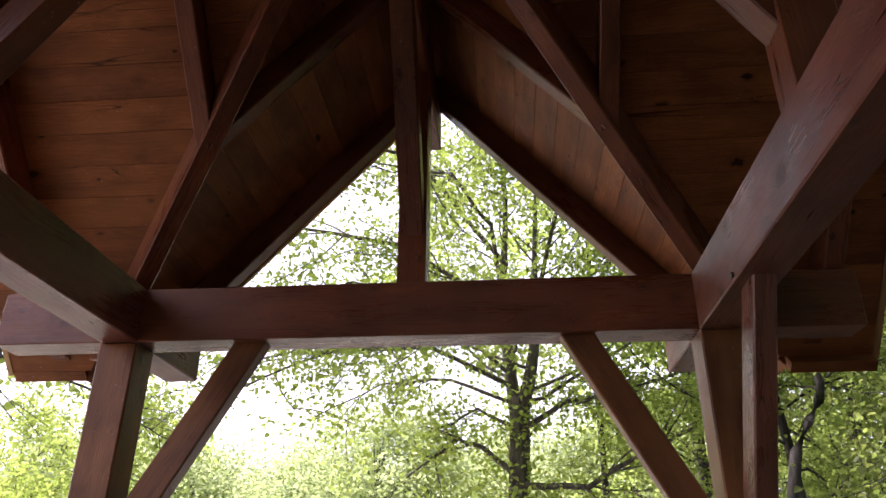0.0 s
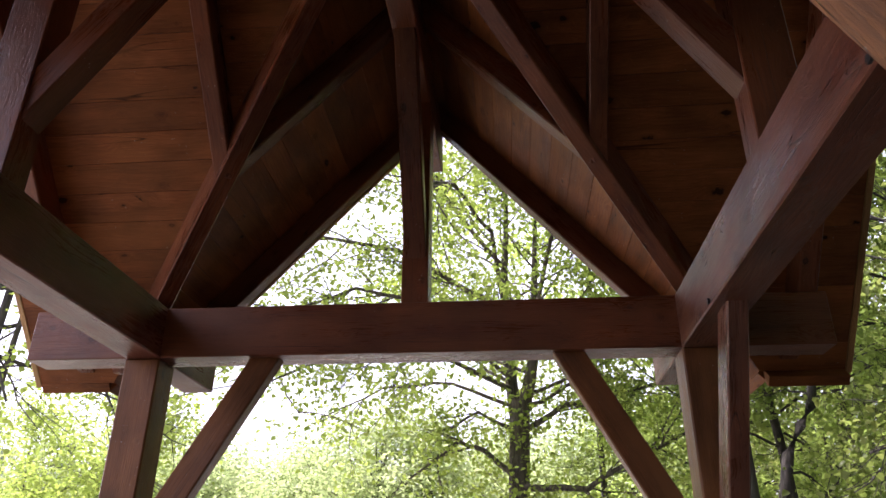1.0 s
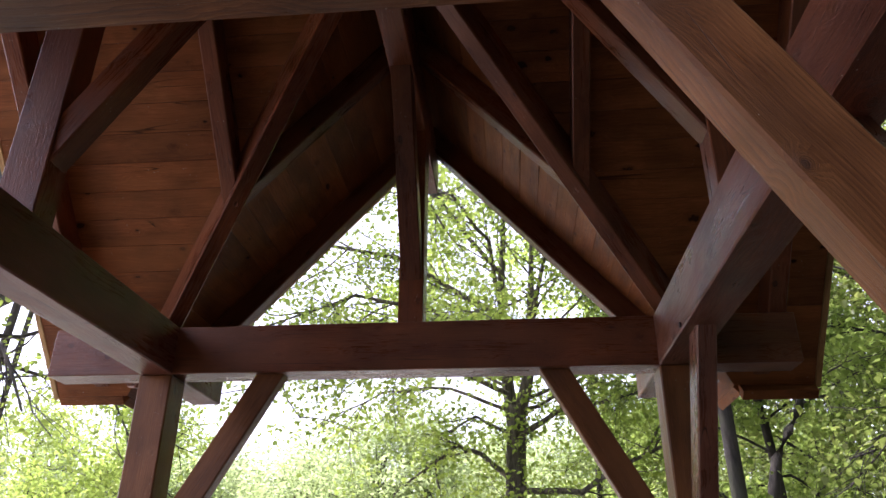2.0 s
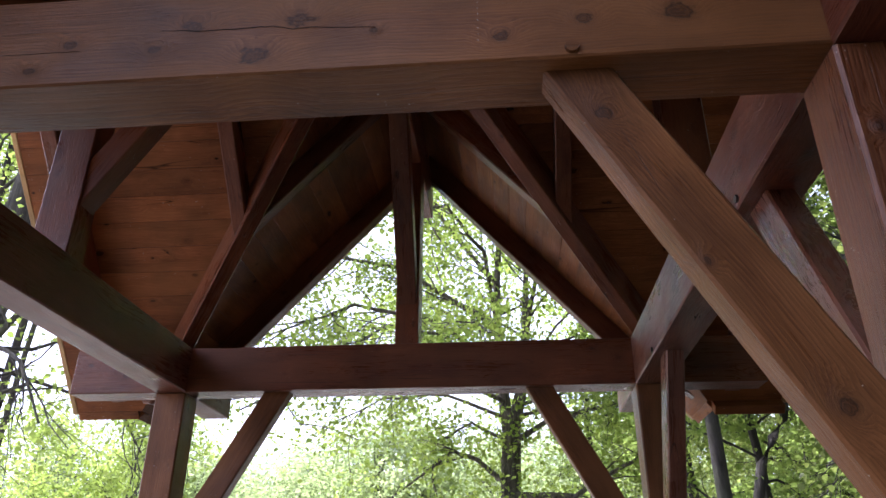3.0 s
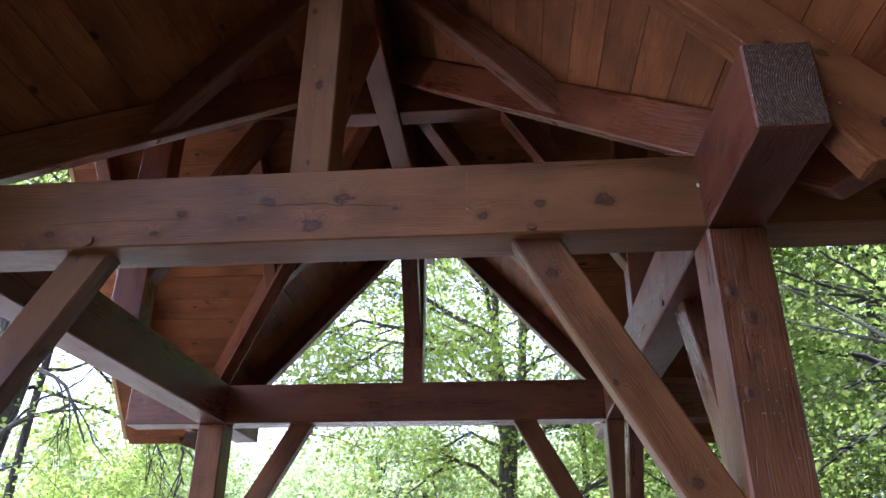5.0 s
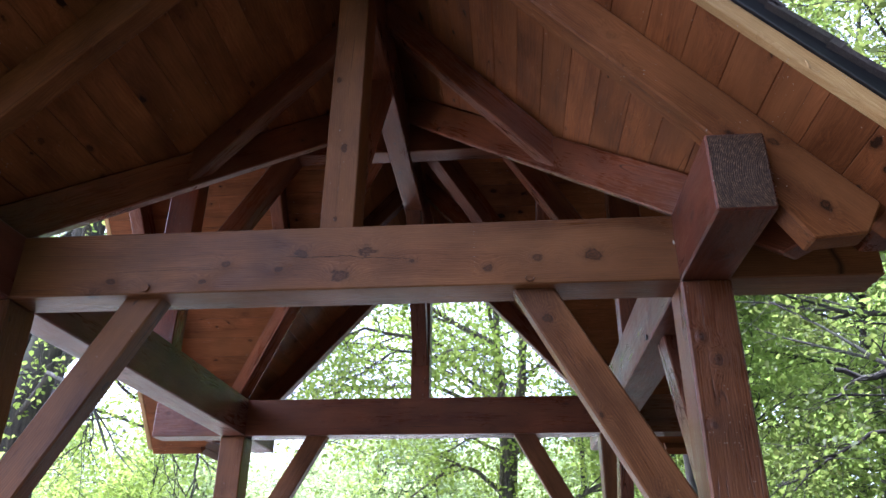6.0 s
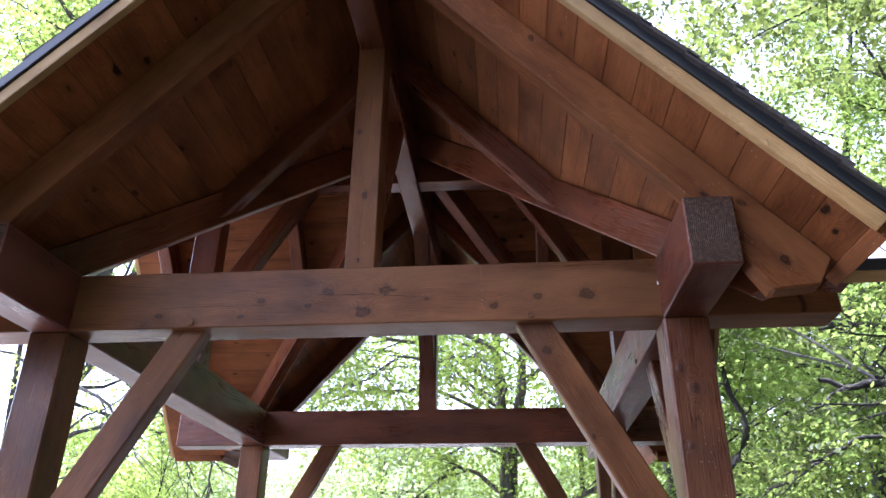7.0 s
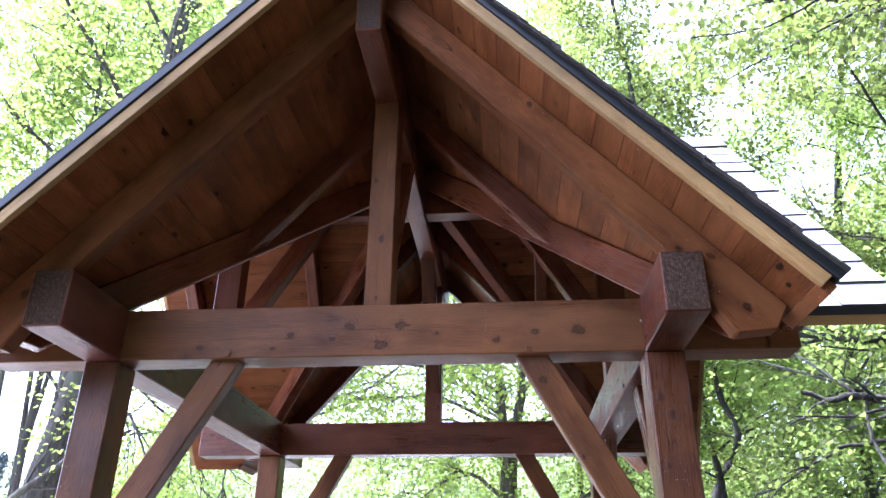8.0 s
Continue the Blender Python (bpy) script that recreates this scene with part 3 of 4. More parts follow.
build_fittings()


def slope_frame(turn, s):
    """x outward along the ridge, y down the slope, z out of the roof; origin on the ridge line over the middle."""
    out = turn @ Vector((0, 1, 0))
    across = turn @ Vector((s, 0, 0))
    down = (across - Vector((0, 0, PITCH))).normalized()
    up = out.cross(down)
    if up.z < 0:
        up = -up
    m = Matrix((out, down, up)).transposed().to_4x4()
    return Matrix.Translation((0, 0, DECK_A)) @ m


def slab(bm, quad, z0, z1, bevel=0.0):
    a = [bm.verts.new((x, y, z0)) for x, y in quad]
    b = [bm.verts.new((x, y, z1)) for x, y in quad]
    n = len(quad)
    fs = [bm.faces.new(a), bm.faces.new(b)] + [bm.faces.new((a[i], a[(i + 1) % n], b[(i + 1) % n], b[i])) for i in range(n)]
    bmesh.ops.recalc_face_normals(bm, faces=fs)
    if bevel:
        bmesh.ops.bevel(bm, geom=list({e for f in fs for e in f.edges}), offset=bevel, segments=1, affect="EDGES")
    return bm


EAVE_S = EAVE * SLOPE
SH_Z = PLANK_T + 0.012


def build_roof():
    rnd = random.Random(5)
    n_planks = 17
    wid = EAVE_S / n_planks
    slopes = []
    for k, turn in enumerate(TURNS):
        for s in (-1, 1):
            m = slope_frame(turn, s)
            rake = RAKE + {(2, 1): 0.008, (2, -1): -0.022}.get((k, s), 0.0)
            # board that carries the slope: a thin underlay, hidden between planks and shingles
            bm = slab(bmesh.new(), [(0.0, 0.0), (rake - 0.01, 0.0), (rake - 0.01, EAVE_S - 0.01), (EAVE, EAVE_S - 0.01)], PLANK_T + 0.001, SH_Z - 0.002)
            roof = part("roof_slope", bm, DRIP, pavilion, "plank-lined roof slope under grey shingles", m)
            slopes.append((k, s, roof))
            # rake and eave trim, drip edges
            bm = box(bmesh.new(), 0.0, EAVE_S + 0.02, -0.018, 0.018, -0.004, 0.052, 0.003)
            part("rake_trim", bm, TRIM, roof, "honey-coloured rake board", pose(rake + 0.018, 0, 0, 0, 0, 90))
            # one eave keeps honey; the rest go plank brown to stand in for shade
            honey, hang = (k, s) == (3, 1), 0.068 if (k, s) == (3, -1) else 0.004
            deep = 0.018 if honey else 0.031
            bm = box(bmesh.new(), EAVE + 0.03, rake, -deep, deep, -hang, 0.052, 0.003)
            part("eave_trim", bm, TRIM if honey else PLANK, roof, "honey-coloured eave board" if honey else "eave board in brown plank wood, standing in for shade", pose(0, EAVE_S + deep, 0))
            bm = box(bmesh.new(), 0.0, EAVE_S + 0.05, -0.012, 0.014, 0.054, 0.10, 0.003)
            part("drip_edge", bm, DRIP, roof, "black metal drip edge", pose(rake + 0.034, 0, 0, 0, 0, 90))
            bm = box(bmesh.new(), EAVE + 0.045, rake + 0.03, -0.012, 0.014, 0.054, 0.10, 0.003)
            part("drip_edge", bm, DRIP, roof, "black metal drip edge", pose(0, EAVE_S + 0.036, 0))
            for i in range(n_planks):
                y0, y1 = i * wid + 0.0006, (i + 1) * wid - 0.0006
                h = (y1 - y0)
                e = rake - rnd.uniform(0, 0.002)
                x0, x1 = y0 / SLOPE, y1 / SLOPE
                # local origin at the plank's middle line so that its grain runs along x
                yc = (y0 + y1) / 2
                bm = slab(bmesh.new(), [(x0, y0 - yc), (e, y0 - yc), (e, y1 - yc), (x1, y1 - yc)], 0, PLANK_T, 0.002)
                part("plank", bm, PLANK, roof, "", pose(0, yc, rnd.uniform(-0.0008, 0.0004)))
    return slopes


SLOPES = build_roof()


def build_shingles():
    """Courses of tabs with uneven butts, each tilted over the course below."""
    rnd = random.Random(11)
    courses = 13
    exp = (EAVE_S + 0.06) / courses
    for k, s, roof in SLOPES:
        single = k == 3
        bm_all = bmesh.new()
        for c in range(courses):
            y1 = EAVE_S + 0.06 - c * exp
            y0 = y1 - exp - 0.05
            xs = max(0.0, (y1 - 0.06) / SLOPE)
            x = RAKE + 0.052
            while x > xs + 0.02:
                w = rnd.uniform(0.16, 0.34)
                xa = max(xs - 0.02, x - w)
                jog = rnd.choice((0, 0, 0.004, 0.008))
                t = rnd.choice((0.010, 0.014, 0.018))
                q0, q1 = max(y0, 0.0), y1 - jog
                quad = [(xa + 0.002, q0), (x - 0.002, q0), (x - 0.002, q1), (xa + 0.002, q1)]
                lift0, lift1 = 0.050, 0.062
                target = bmesh.new() if single else bm_all
                a = [target.verts.new((px, py, PLANK_T + (lift0 if py == q0 else lift1))) for px, py in quad]
                b = [target.verts.new((px, py, PLANK_T + (lift0 if py == q0 else lift1) + t)) for px, py in quad]
                target.faces.new(b)
                target.faces.new(a[::-1]).material_index = 1
                for i in range(4):
                    target.faces.new((a[i], a[(i + 1) % 4], b[(i + 1) % 4], b[i])).material_index = 1
                if single:
                    part("shingle", target, (SHINGLE, ASPHALT), roof)
                x = xa
        if single:
            bm_all.free()
        else:
            bmesh.ops.recalc_face_normals(bm_all, faces=bm_all.faces)
            tagged(part("shingles", bm_all, (SHINGLE, ASPHALT), roof, "grey shingles in courses"), kind="stuff")


build_shingles()


def build_caps():
    """Folded caps along the two ridges, metal in the four valleys; added to stop sun leaking between planks."""
    z = DECK_A + 0.13
    for turn in TURNS:
        bm = bmesh.new()
        n = 11
        for i in range(n):
            u0, u1 = i * (RAKE + 0.06) / n, (i + 1) * (RAKE + 0.06) / n + 0.03
            for s in (-1, 1):
                pts = [(0, u0, z), (s * 0.11, u0, z - 0.11 * PITCH), (s * 0.11, u1, z - 0.11 * PITCH + 0.012), (0, u1, z + 0.012)]
                a = [bm.verts.new(p) for p in pts]
                b = [bm.verts.new((p[0], p[1], p[2] + 0.014)) for p in pts]
                bm.faces.new(a)
                bm.faces.new(b)
                for j in range(4):
                    bm.faces.new((a[j], a[(j + 1) % 4], b[(j + 1) % 4], b[j]))
        bmesh.ops.recalc_face_normals(bm, faces=bm.faces)
        part("ridge_cap", bm, SHINGLE, pavilion, "grey ridge cap shingles", turn)
    q = math.sqrt(2)
    for k in range(4):
        bm = bmesh.new()
        for s in (-1, 1):
            w = 0.1
            zv = DECK_A + 0.055
            bm.faces.new([bm.verts.new(p) for p in ((0, 0, zv), (EAVE * q, 0, zv - PITCH * EAVE),
                         (EAVE * q, s * w, zv - PITCH * EAVE + w * PITCH / q), (0, s * w, zv + w * PITCH / q))])
        part("valley_flashing", bm, DRIP, pavilion, "dark metal valley flashing", Matrix.Rotation(radians(45 + 90 * k), 4, "Z"))


build_caps()


# ---- trees ----
def raw_mesh(name, verts, faces_flat, sizes, material):
    me = bpy.data.meshes.new(name)
    me.vertices.add(len(verts))
    me.vertices.foreach_set("co", np.ascontiguousarray(verts, dtype=np.float32).ravel())
    me.loops.add(len(faces_flat))
    me.loops.foreach_set("vertex_index", np.ascontiguousarray(faces_flat, dtype=np.int32))
    me.polygons.add(len(sizes))
    starts = np.concatenate(([0], np.cumsum(sizes)[:-1])).astype(np.int32)
    me.polygons.foreach_set("loop_start", starts)
    me.materials.append(material)
    me.update(calc_edges=True)
    return me


def tubes_mesh(name, tubes, material):
    """Tapered, smooth-shaded tubes: a list of points (k, 3), radii (k) and a number of sides."""
    verts, faces, base = [], [], 0
    for pts, rad, n in tubes:
        k = len(pts)
        tan = np.gradient(pts, axis=0)
        tan /= np.linalg.norm(tan, axis=1, keepdims=True) + 1e-9
        ref = np.where(np.abs(tan[:, 2:3]) > 0.9, np.array([[1.0, 0, 0]]), np.array([[0, 0, 1.0]]))
        u = np.cross(tan, ref)
        u /= np.linalg.norm(u, axis=1, keepdims=True) + 1e-9
        v = np.cross(tan, u)
        a = np.arange(n) * 2 * np.pi / n
        lump = 1 + 0.10 * np.sin(3 * a + base) if n > 6 else np.ones(n)
        ring = pts[:, None, :] + rad[:, None, None] * lump[None, :, None] * (np.cos(a)[None, :, None] * u[:, None, :] + np.sin(a)[None, :, None] * v[:, None, :])
        verts.append(ring.reshape(-1, 3))
        i = np.arange(k - 1)[:, None] * n
        j = np.arange(n)[None, :]
        j2 = (j + 1) % n
        f = np.stack([i + j, i + j2, i + n + j2, i + n + j], axis=-1).reshape(-1, 4) + base
        faces.append(f)
        base += k * n
    verts, faces = np.concatenate(verts), np.concatenate(faces)
    me = raw_mesh(name, verts, faces.ravel(), np.full(len(faces), 4), material)
    me.polygons.foreach_set("use_smooth", np.ones(len(faces), dtype=bool))
    return me


def leaves_mesh(name, rng, at, size, material, droop=0.5, slim=0.42, plain=False):
    """Pointed oval leaves, folded along the midrib, hanging outward and down; plain: a diamond each, for trees far off."""
    n = len(at)
    az = rng.uniform(0, 2 * np.pi, n)
    dip = rng.normal(-droop, 0.45, n)
    ax = np.stack([np.cos(az) * np.cos(dip), np.sin(az) * np.cos(dip), np.sin(dip)], -1)
    side = np.stack([-np.sin(az), np.cos(az), np.zeros(n)], -1)
    roll = rng.normal(0, 0.5, n)[:, None]
    up = np.cross(ax, side)
    side = side * np.cos(roll) + up * np.sin(roll)
    up = np.cross(ax, side)
    ln = (size * rng.uniform(0.6, 1.25, n))[:, None]
    wd = ln * slim * rng.uniform(0.8, 1.2, n)[:, None]
    fold = wd * rng.uniform(-0.1, 0.55, n)[:, None]
    curl = ln * rng.uniform(-0.15, 0.1, n)[:, None]
    b = at
    t = at + ax * ln + up * curl
    l1 = at + ax * ln * 0.22 + side * wd * 0.92 + up * fold
    l2 = at + ax * ln * 0.62 + side * wd * 0.72 + up * (fold + curl * 0.4)
    r1 = at + ax * ln * 0.22 - side * wd * 0.92 + up * fold
    r2 = at + ax * ln * 0.62 - side * wd * 0.72 + up * (fold + curl * 0.4)
    if plain:
        verts = np.stack([b, l1 + ax * ln * 0.2, t, r1 + ax * ln * 0.2], 1).reshape(-1, 3)
        return raw_mesh(name, verts, np.arange(4 * n), np.full(n, 4), material)
    verts = np.stack([b, l1, l2, t, r2, r1], 1).reshape(-1, 3)
    i = np.arange(n)[:, None] * 6
    faces = np.concatenate([i + np.array([[0, 1, 2, 3]]), i + np.array([[0, 3, 4, 5]])], 1).reshape(-1)
    return raw_mesh(name, verts, faces, np.full(2 * n, 4), material)


def path(rng, start, way, length, k, wander, sag):
    pts = [np.array(start, float)]
    d = np.array(way, float)
    d /= np.linalg.norm(d)
    for i in range(k - 1):
        d = d + rng.normal(0, wander, 3) + np.array([0, 0, -sag])
        d /= np.linalg.norm(d)
        pts.append(pts[-1] + d * length / (k - 1))
    return np.array(pts)


def along(pts, t):
    x = t * (len(pts) - 1)
    i = min(int(x), len(pts) - 2)
    return pts[i] + (pts[i + 1] - pts[i]) * (x - i), pts[i + 1] - pts[i]


def smooth(pts, k):
    """k points on a soft curve through the given ones."""
    t = np.linspace(0, len(pts) - 1.0001, k)
    i = t.astype(int)
    f = (t - i)[:, None]
    p0, p1, p2, p3 = (pts[np.clip(i + j, 0, len(pts) - 1)] for j in (-1, 0, 1, 2))
    return 0.5 * (2 * p1 + (p2 - p0) * f + (2 * p0 - 5 * p1 + 4 * p2 - p3) * f ** 2 + (3 * p1 - p0 - 3 * p2 + p3) * f ** 3)


def tree(name, label, base, height, r0, seed, lean=(0, 0), crown_from=0.3, spread=3.5, limbs=14, subs=6, twigs=5, per_twig=36,
         leaf=0.13, bark=None, leaves=None, forks=(), fixed=(), fixed_twig=1.0, sag=0.03, course=(), group="", low=0.1, droop=0.5, scatter=0.14, taper=0.8):
    """A tapered trunk that may fork, wandering limbs, branches and twigs, and leaves set along the twigs."""
    rng = np.random.default_rng(seed)
    root = tagged(new(name), label, "tree", group)
    root.matrix_basis = pose(*base)
    tubes, spots = [], []
    if course:
        trunk = smooth(np.array(course, float) - np.array(base), 12)
        trunk[0, 2] -= 0.2
    else:
        trunk = path(rng, (0, 0, -0.2), (lean[0], lean[1], 1), height, 12, 0.035, 0)
    mains = []
    rad = r0 * np.linspace(1, 0.75 if forks else 0.12, 12) ** taper
    rad[0] *= 1.35
    tubes.append((trunk, rad, 12))
    if not forks:
        mains.append((trunk, rad, crown_from))
    for pts in forks:
        w = smooth(np.array(pts, float) - np.array(base), 12)
        rr = r0 * 0.62 * np.linspace(1, 0.12, 12)
        tubes.append((w, rr, 9))
        mains.append((w, rr, low))
    limb_list = []
    for w, rr, c0 in mains:
        n = max(3, limbs // len(mains))
        for i in range(n):
            t = c0 + (0.98 - c0) * (i + rng.uniform(0.1, 0.9)) / n
            p, d = along(w, t)
            az = i * 2.4 + rng.uniform(-0.5, 0.5)
            el = math.radians(12 + 45 * t + rng.uniform(-12, 12))
            ln = spread * (1.1 - 0.6 * t) * rng.uniform(0.75, 1.25)
            lp = path(rng, p, (math.cos(az) * math.cos(el), math.sin(az) * math.cos(el), math.sin(el)), ln, 8, 0.13, sag)
            r = rr[min(int(t * len(rr)), len(rr) - 1)] * 0.32
            limb_list.append((lp, max(r, 0.011)))
    for pts, r in fixed:
        lp = np.array(pts, float) - np.array(base)
        fine = [lp[0]]
        for a, b in zip(lp[:-1], lp[1:]):
            for j in range(1, 4):
                fine.append(a + (b - a) * j / 3 + rng.normal(0, 0.018, 3))
        limb_list.append((np.array(fine), r))
    n_own = len(limb_list) - len(fixed)
    for li, (lp, r) in enumerate(limb_list):
        share = 1.0 if li < n_own else fixed_twig
        ln = np.linalg.norm(lp[-1] - lp[0])
        tubes.append((lp, r * np.linspace(1, 0.3, len(lp)), 7))
        for j in range(max(2, int(subs * min(1.6, ln / (0.75 * spread))))):
            p, d = along(lp, rng.uniform(0.2, 1.0))
            d = d / np.linalg.norm(d) + rng.normal(0, 0.55, 3) * np.array([1, 1, 0.6])
            sl = max(0.5, ln * rng.uniform(0.25, 0.5))
            sp = path(rng, p, d, sl, 6, 0.18, sag * 1.5)
            tubes.append((sp, max(r * 0.32, 0.006) * np.linspace(1, 0.35, 6), 5))
            for q in range(twigs):
                p2, d2 = along(sp, rng.uniform(0.15, 1.0))
                d2 = d2 / np.linalg.norm(d2) + rng.normal(0, 0.6, 3)
                tl = rng.uniform(0.3, 0.8)
                tp = path(rng, p2, d2, tl, 4, 0.15, sag * 2)
                tubes.append((tp, 0.0055 * np.linspace(1, 0.5, 4), 3))
                if per_twig:
                    m = max(2, int(per_twig * share * rng.uniform(0.5, 1.5)))
                    tt = rng.uniform(0.1, 1.0, m) * 2.999
                    ii = tt.astype(int)
                    pos = tp[ii] + (tp[ii + 1] - tp[ii]) * (tt - ii)[:, None] + rng.normal(0, scatter, (m, 3))
                    spots.append(pos)
    part("trunk", tubes_mesh("trunk", tubes, bark or BARK), None, root)
    if spots:
        part("crown", leaves_mesh("crown", rng, np.concatenate(spots), leaf, leaves or LEAF, droop), None, root)
    return root


def far_tree(base, height, width, seed, material, count=6000, leaf=0.32, label="pale green tree at the edge of a meadow, haze in its colour", group="distant trees"):
    """A distant broadleaf tree: short trunk, clumps of leaves with an uneven outline."""
    rng = np.random.default_rng(seed)
    root = tagged(new("distant_tree"), label, "tree", group)
    root.matrix_basis = pose(*base)
    tubes = [(path(rng, (0, 0, -0.3), (0, 0, 1), height * 0.8, 8, 0.05, 0), 0.2 * np.linspace(1, 0.2, 8), 7)]
    clumps = []
    for i in range(46):
        a, h = rng.uniform(0, 2 * np.pi), rng.uniform(0.08, 1.0)
        r = width * 0.5 * math.sqrt(max(0.02, 1 - (2 * h - 0.85) ** 2 * 0.85)) * rng.uniform(0.15, 1.35)
        clumps.append((r * math.cos(a), r * math.sin(a), h * height * rng.uniform(0.8, 1.12)))
        tubes.append((np.array([(0, 0, h * height * 0.7), clumps[-1]]), np.array([0.06, 0.02]), 4))
    clumps = np.array(clumps)
    pick = rng.integers(0, len(clumps), count)
    at = clumps[pick] + rng.normal(0, 1, (count, 3)) * np.array([0.10, 0.10, 0.075]) * height
    at[:, 2] = np.abs(at[:, 2])
    part("trunk", tubes_mesh("trunk", tubes, BARK_GREY), None, root)
    part("crown", leaves_mesh("crown", rng, at, leaf, material, 0.3, 0.5, True), None, root)
    return root


def far_conifer(base, height, seed):
    rng = np.random.default_rng(seed)
    root = tagged(new("distant_conifer"), "grey-green spruce on the skyline, haze in its colour", "tree", "distant conifers")
    root.matrix_basis = pose(*base)
    tubes = [(np.array([(0, 0, -0.3), (0, 0, height)]), np.array([0.3, 0.03]), 7)]
    h = rng.uniform(0.06, 1, 3600) ** 1.2
    tier = np.floor(h * 16) / 16
    a = rng.uniform(0, 2 * np.pi, len(h))
    r = height * 0.2 * (1.02 - tier) * np.sqrt(rng.uniform(0.05, 1, len(h))) * (0.8 + 0.25 * np.sin(a * 5 + tier * 40))
    at = np.stack([r * np.cos(a), r * np.sin(a), h * height - r * 0.25], -1)
    part("trunk", tubes_mesh("trunk", tubes, BARK_GREY), None, root)
    part("crown", leaves_mesh("crown", rng, at, 0.55, NEEDLE_HAZED, 0.4, 0.22, True), None, root)
    return root


def build_trees():
    # the forked tree behind the far gable
    tree("forked_tree", "forked dark-barked tree with fresh spring leaves", (0.55, 12.5, 0), 13.5, 0.215, 3, spread=3.6, limbs=26, subs=7, twigs=5,
         per_twig=30, leaf=0.090, low=0.08, scatter=0.22, fixed_twig=0.8, bark=BARK_RIDGED, course=[(0.55, 12.5, 0), (0.53, 12.5, 1.6), (0.56, 12.5, 3.0), (0.64, 12.5, 4.5)],
         forks=[[(0.58, 12.5, 4.1), (0.47, 12.5, 5.2), (0.42, 12.45, 6.8), (0.51, 12.4, 8.75), (0.3, 12.3, 12.5)],
                [(0.68, 12.5, 4.3), (0.92, 12.5, 5.3), (1.0, 12.55, 6.6), (1.08, 12.5, 8.0), (1.35, 12.5, 12.0)]],
         fixed=[([(0.46, 12.29, 0.6), (0.60, 12.27, 1.8), (0.46, 12.28, 2.9), (0.62, 12.3, 4.2)], 0.014),
                ([(0.62, 12.27, 0.4), (0.44, 12.3, 1.6), (0.54, 12.27, 2.6), (0.47, 12.32, 3.9)], 0.011),
                ([(0.6, 12.4, 3.1), (0.0, 12.3, 3.6), (-0.45, 12.2, 3.75), (-1.3, 12.0, 3.1)], 0.06),
                ([(0.62, 12.4, 3.0), (1.7, 12.2, 2.95), (2.6, 12.0, 3.45), (3.6, 11.9, 3.9)], 0.065),
                ([(0.7, 12.4, 3.95), (1.4, 12.2, 4.35), (2.6, 12.0, 4.55), (4.0, 11.8, 5.0)], 0.06),
                ([(0.5, 12.4, 4.0), (-0.1, 12.2, 4.25), (-0.7, 12.1, 3.95)], 0.04),
                ([(0.5, 12.4, 4.7), (-0.9, 11.6, 5.2), (-2.4, 11.0, 5.0), (-4.0, 10.6, 4.2)], 0.05),
                ([(0.5, 12.4, 4.9), (-0.5, 10.8, 5.5), (-1.3, 9.6, 5.3), (-2.0, 8.8, 4.5)], 0.04),
                ([(0.5, 12.4, 4.4), (-0.6, 12.6, 4.9), (-1.9, 12.8, 4.9), (-3.2, 12.9, 4.3)], 0.04),
                ([(0.5, 12.4, 5.4), (-0.8, 11.6, 6.1), (-2.2, 11.0, 6.2), (-3.6, 10.6, 5.5)], 0.06),
                ([(0.45, 12.4, 6.2), (-1.6, 12.0, 7.4), (-3.4, 11.6, 7.6), (-5.0, 11.2, 6.8)], 0.06),
                ([(0.5, 12.4, 5.8), (0.2, 10.6, 7.0), (-0.3, 9.2, 7.2), (-0.8, 8.2, 6.7)], 0.05),
                ([(1.0, 12.4, 6.0), (1.3, 10.8, 7.2), (1.5, 9.6, 7.4), (1.5, 8.6, 6.8)], 0.05),
                ([(0.5, 12.3, 7.0), (-1.2, 10.8, 8.6), (-2.6, 9.8, 8.6), (-3.6, 9.2, 7.8)], 0.05)])
    # slim stems with open crowns on the meadow side
    thin = dict(subs=7, twigs=5, leaf=0.095, crown_from=0.4, scatter=0.22)
    tree("slender_tree", "slender tree with an open crown of light leaves", (-6.6, 8.2, 0), 21.0, 0.07, 9, spread=3.4, limbs=22, per_twig=15, **thin)
    tree("slender_tree", "slender tree with an open crown of light leaves", (-7.7, 8.8, 0), 22.0, 0.065, 10, spread=3.4, limbs=22, per_twig=15, **thin)
    tree("slender_tree", "slender tree with an open crown of light leaves", (-8.8, 10.4, 0), 23.0, 0.06, 15, spread=3.6, limbs=22, per_twig=15, **thin)
    tree("slender_tree", "slender tree with an open crown of light leaves", (-9.9, 12.6, 0), 23.0, 0.07, 12, spread=3.6, limbs=20, per_twig=15, **thin)
    tree("slender_tree", "slender tree with an open crown of light leaves", (-10.8, 12.9, 0), 23.0, 0.065, 13, spread=3.6, limbs=20, per_twig=15, **thin)
    high = dict(subs=6, twigs=5, leaf=0.125, scatter=0.24, limbs=20, per_twig=20)
    for x, y, h, c, n in ((-8.1, 9.6, 19.0, 0.42, 71), (-9.6, 10.6, 20.0, 0.38, 72), (2.3, 15.0, 21.0, 0.55, 74)):
        tree("tall_tree", "tall thin-stemmed tree with a high open crown", (x, y, 0), h, 0.075, n, spread=3.4, crown_from=c, **high)
    for x, y, h, n in ((-9.0, 16.0, 5.6, 81), (-13.2, 19.5, 6.0, 82)):
        tree("young_tree", "young bushy tree with pale spring leaves", (x, y, 0), h, 0.05, n, spread=2.4, limbs=22, subs=6, twigs=5, per_twig=20, leaf=0.10, crown_from=0.12, scatter=0.22)
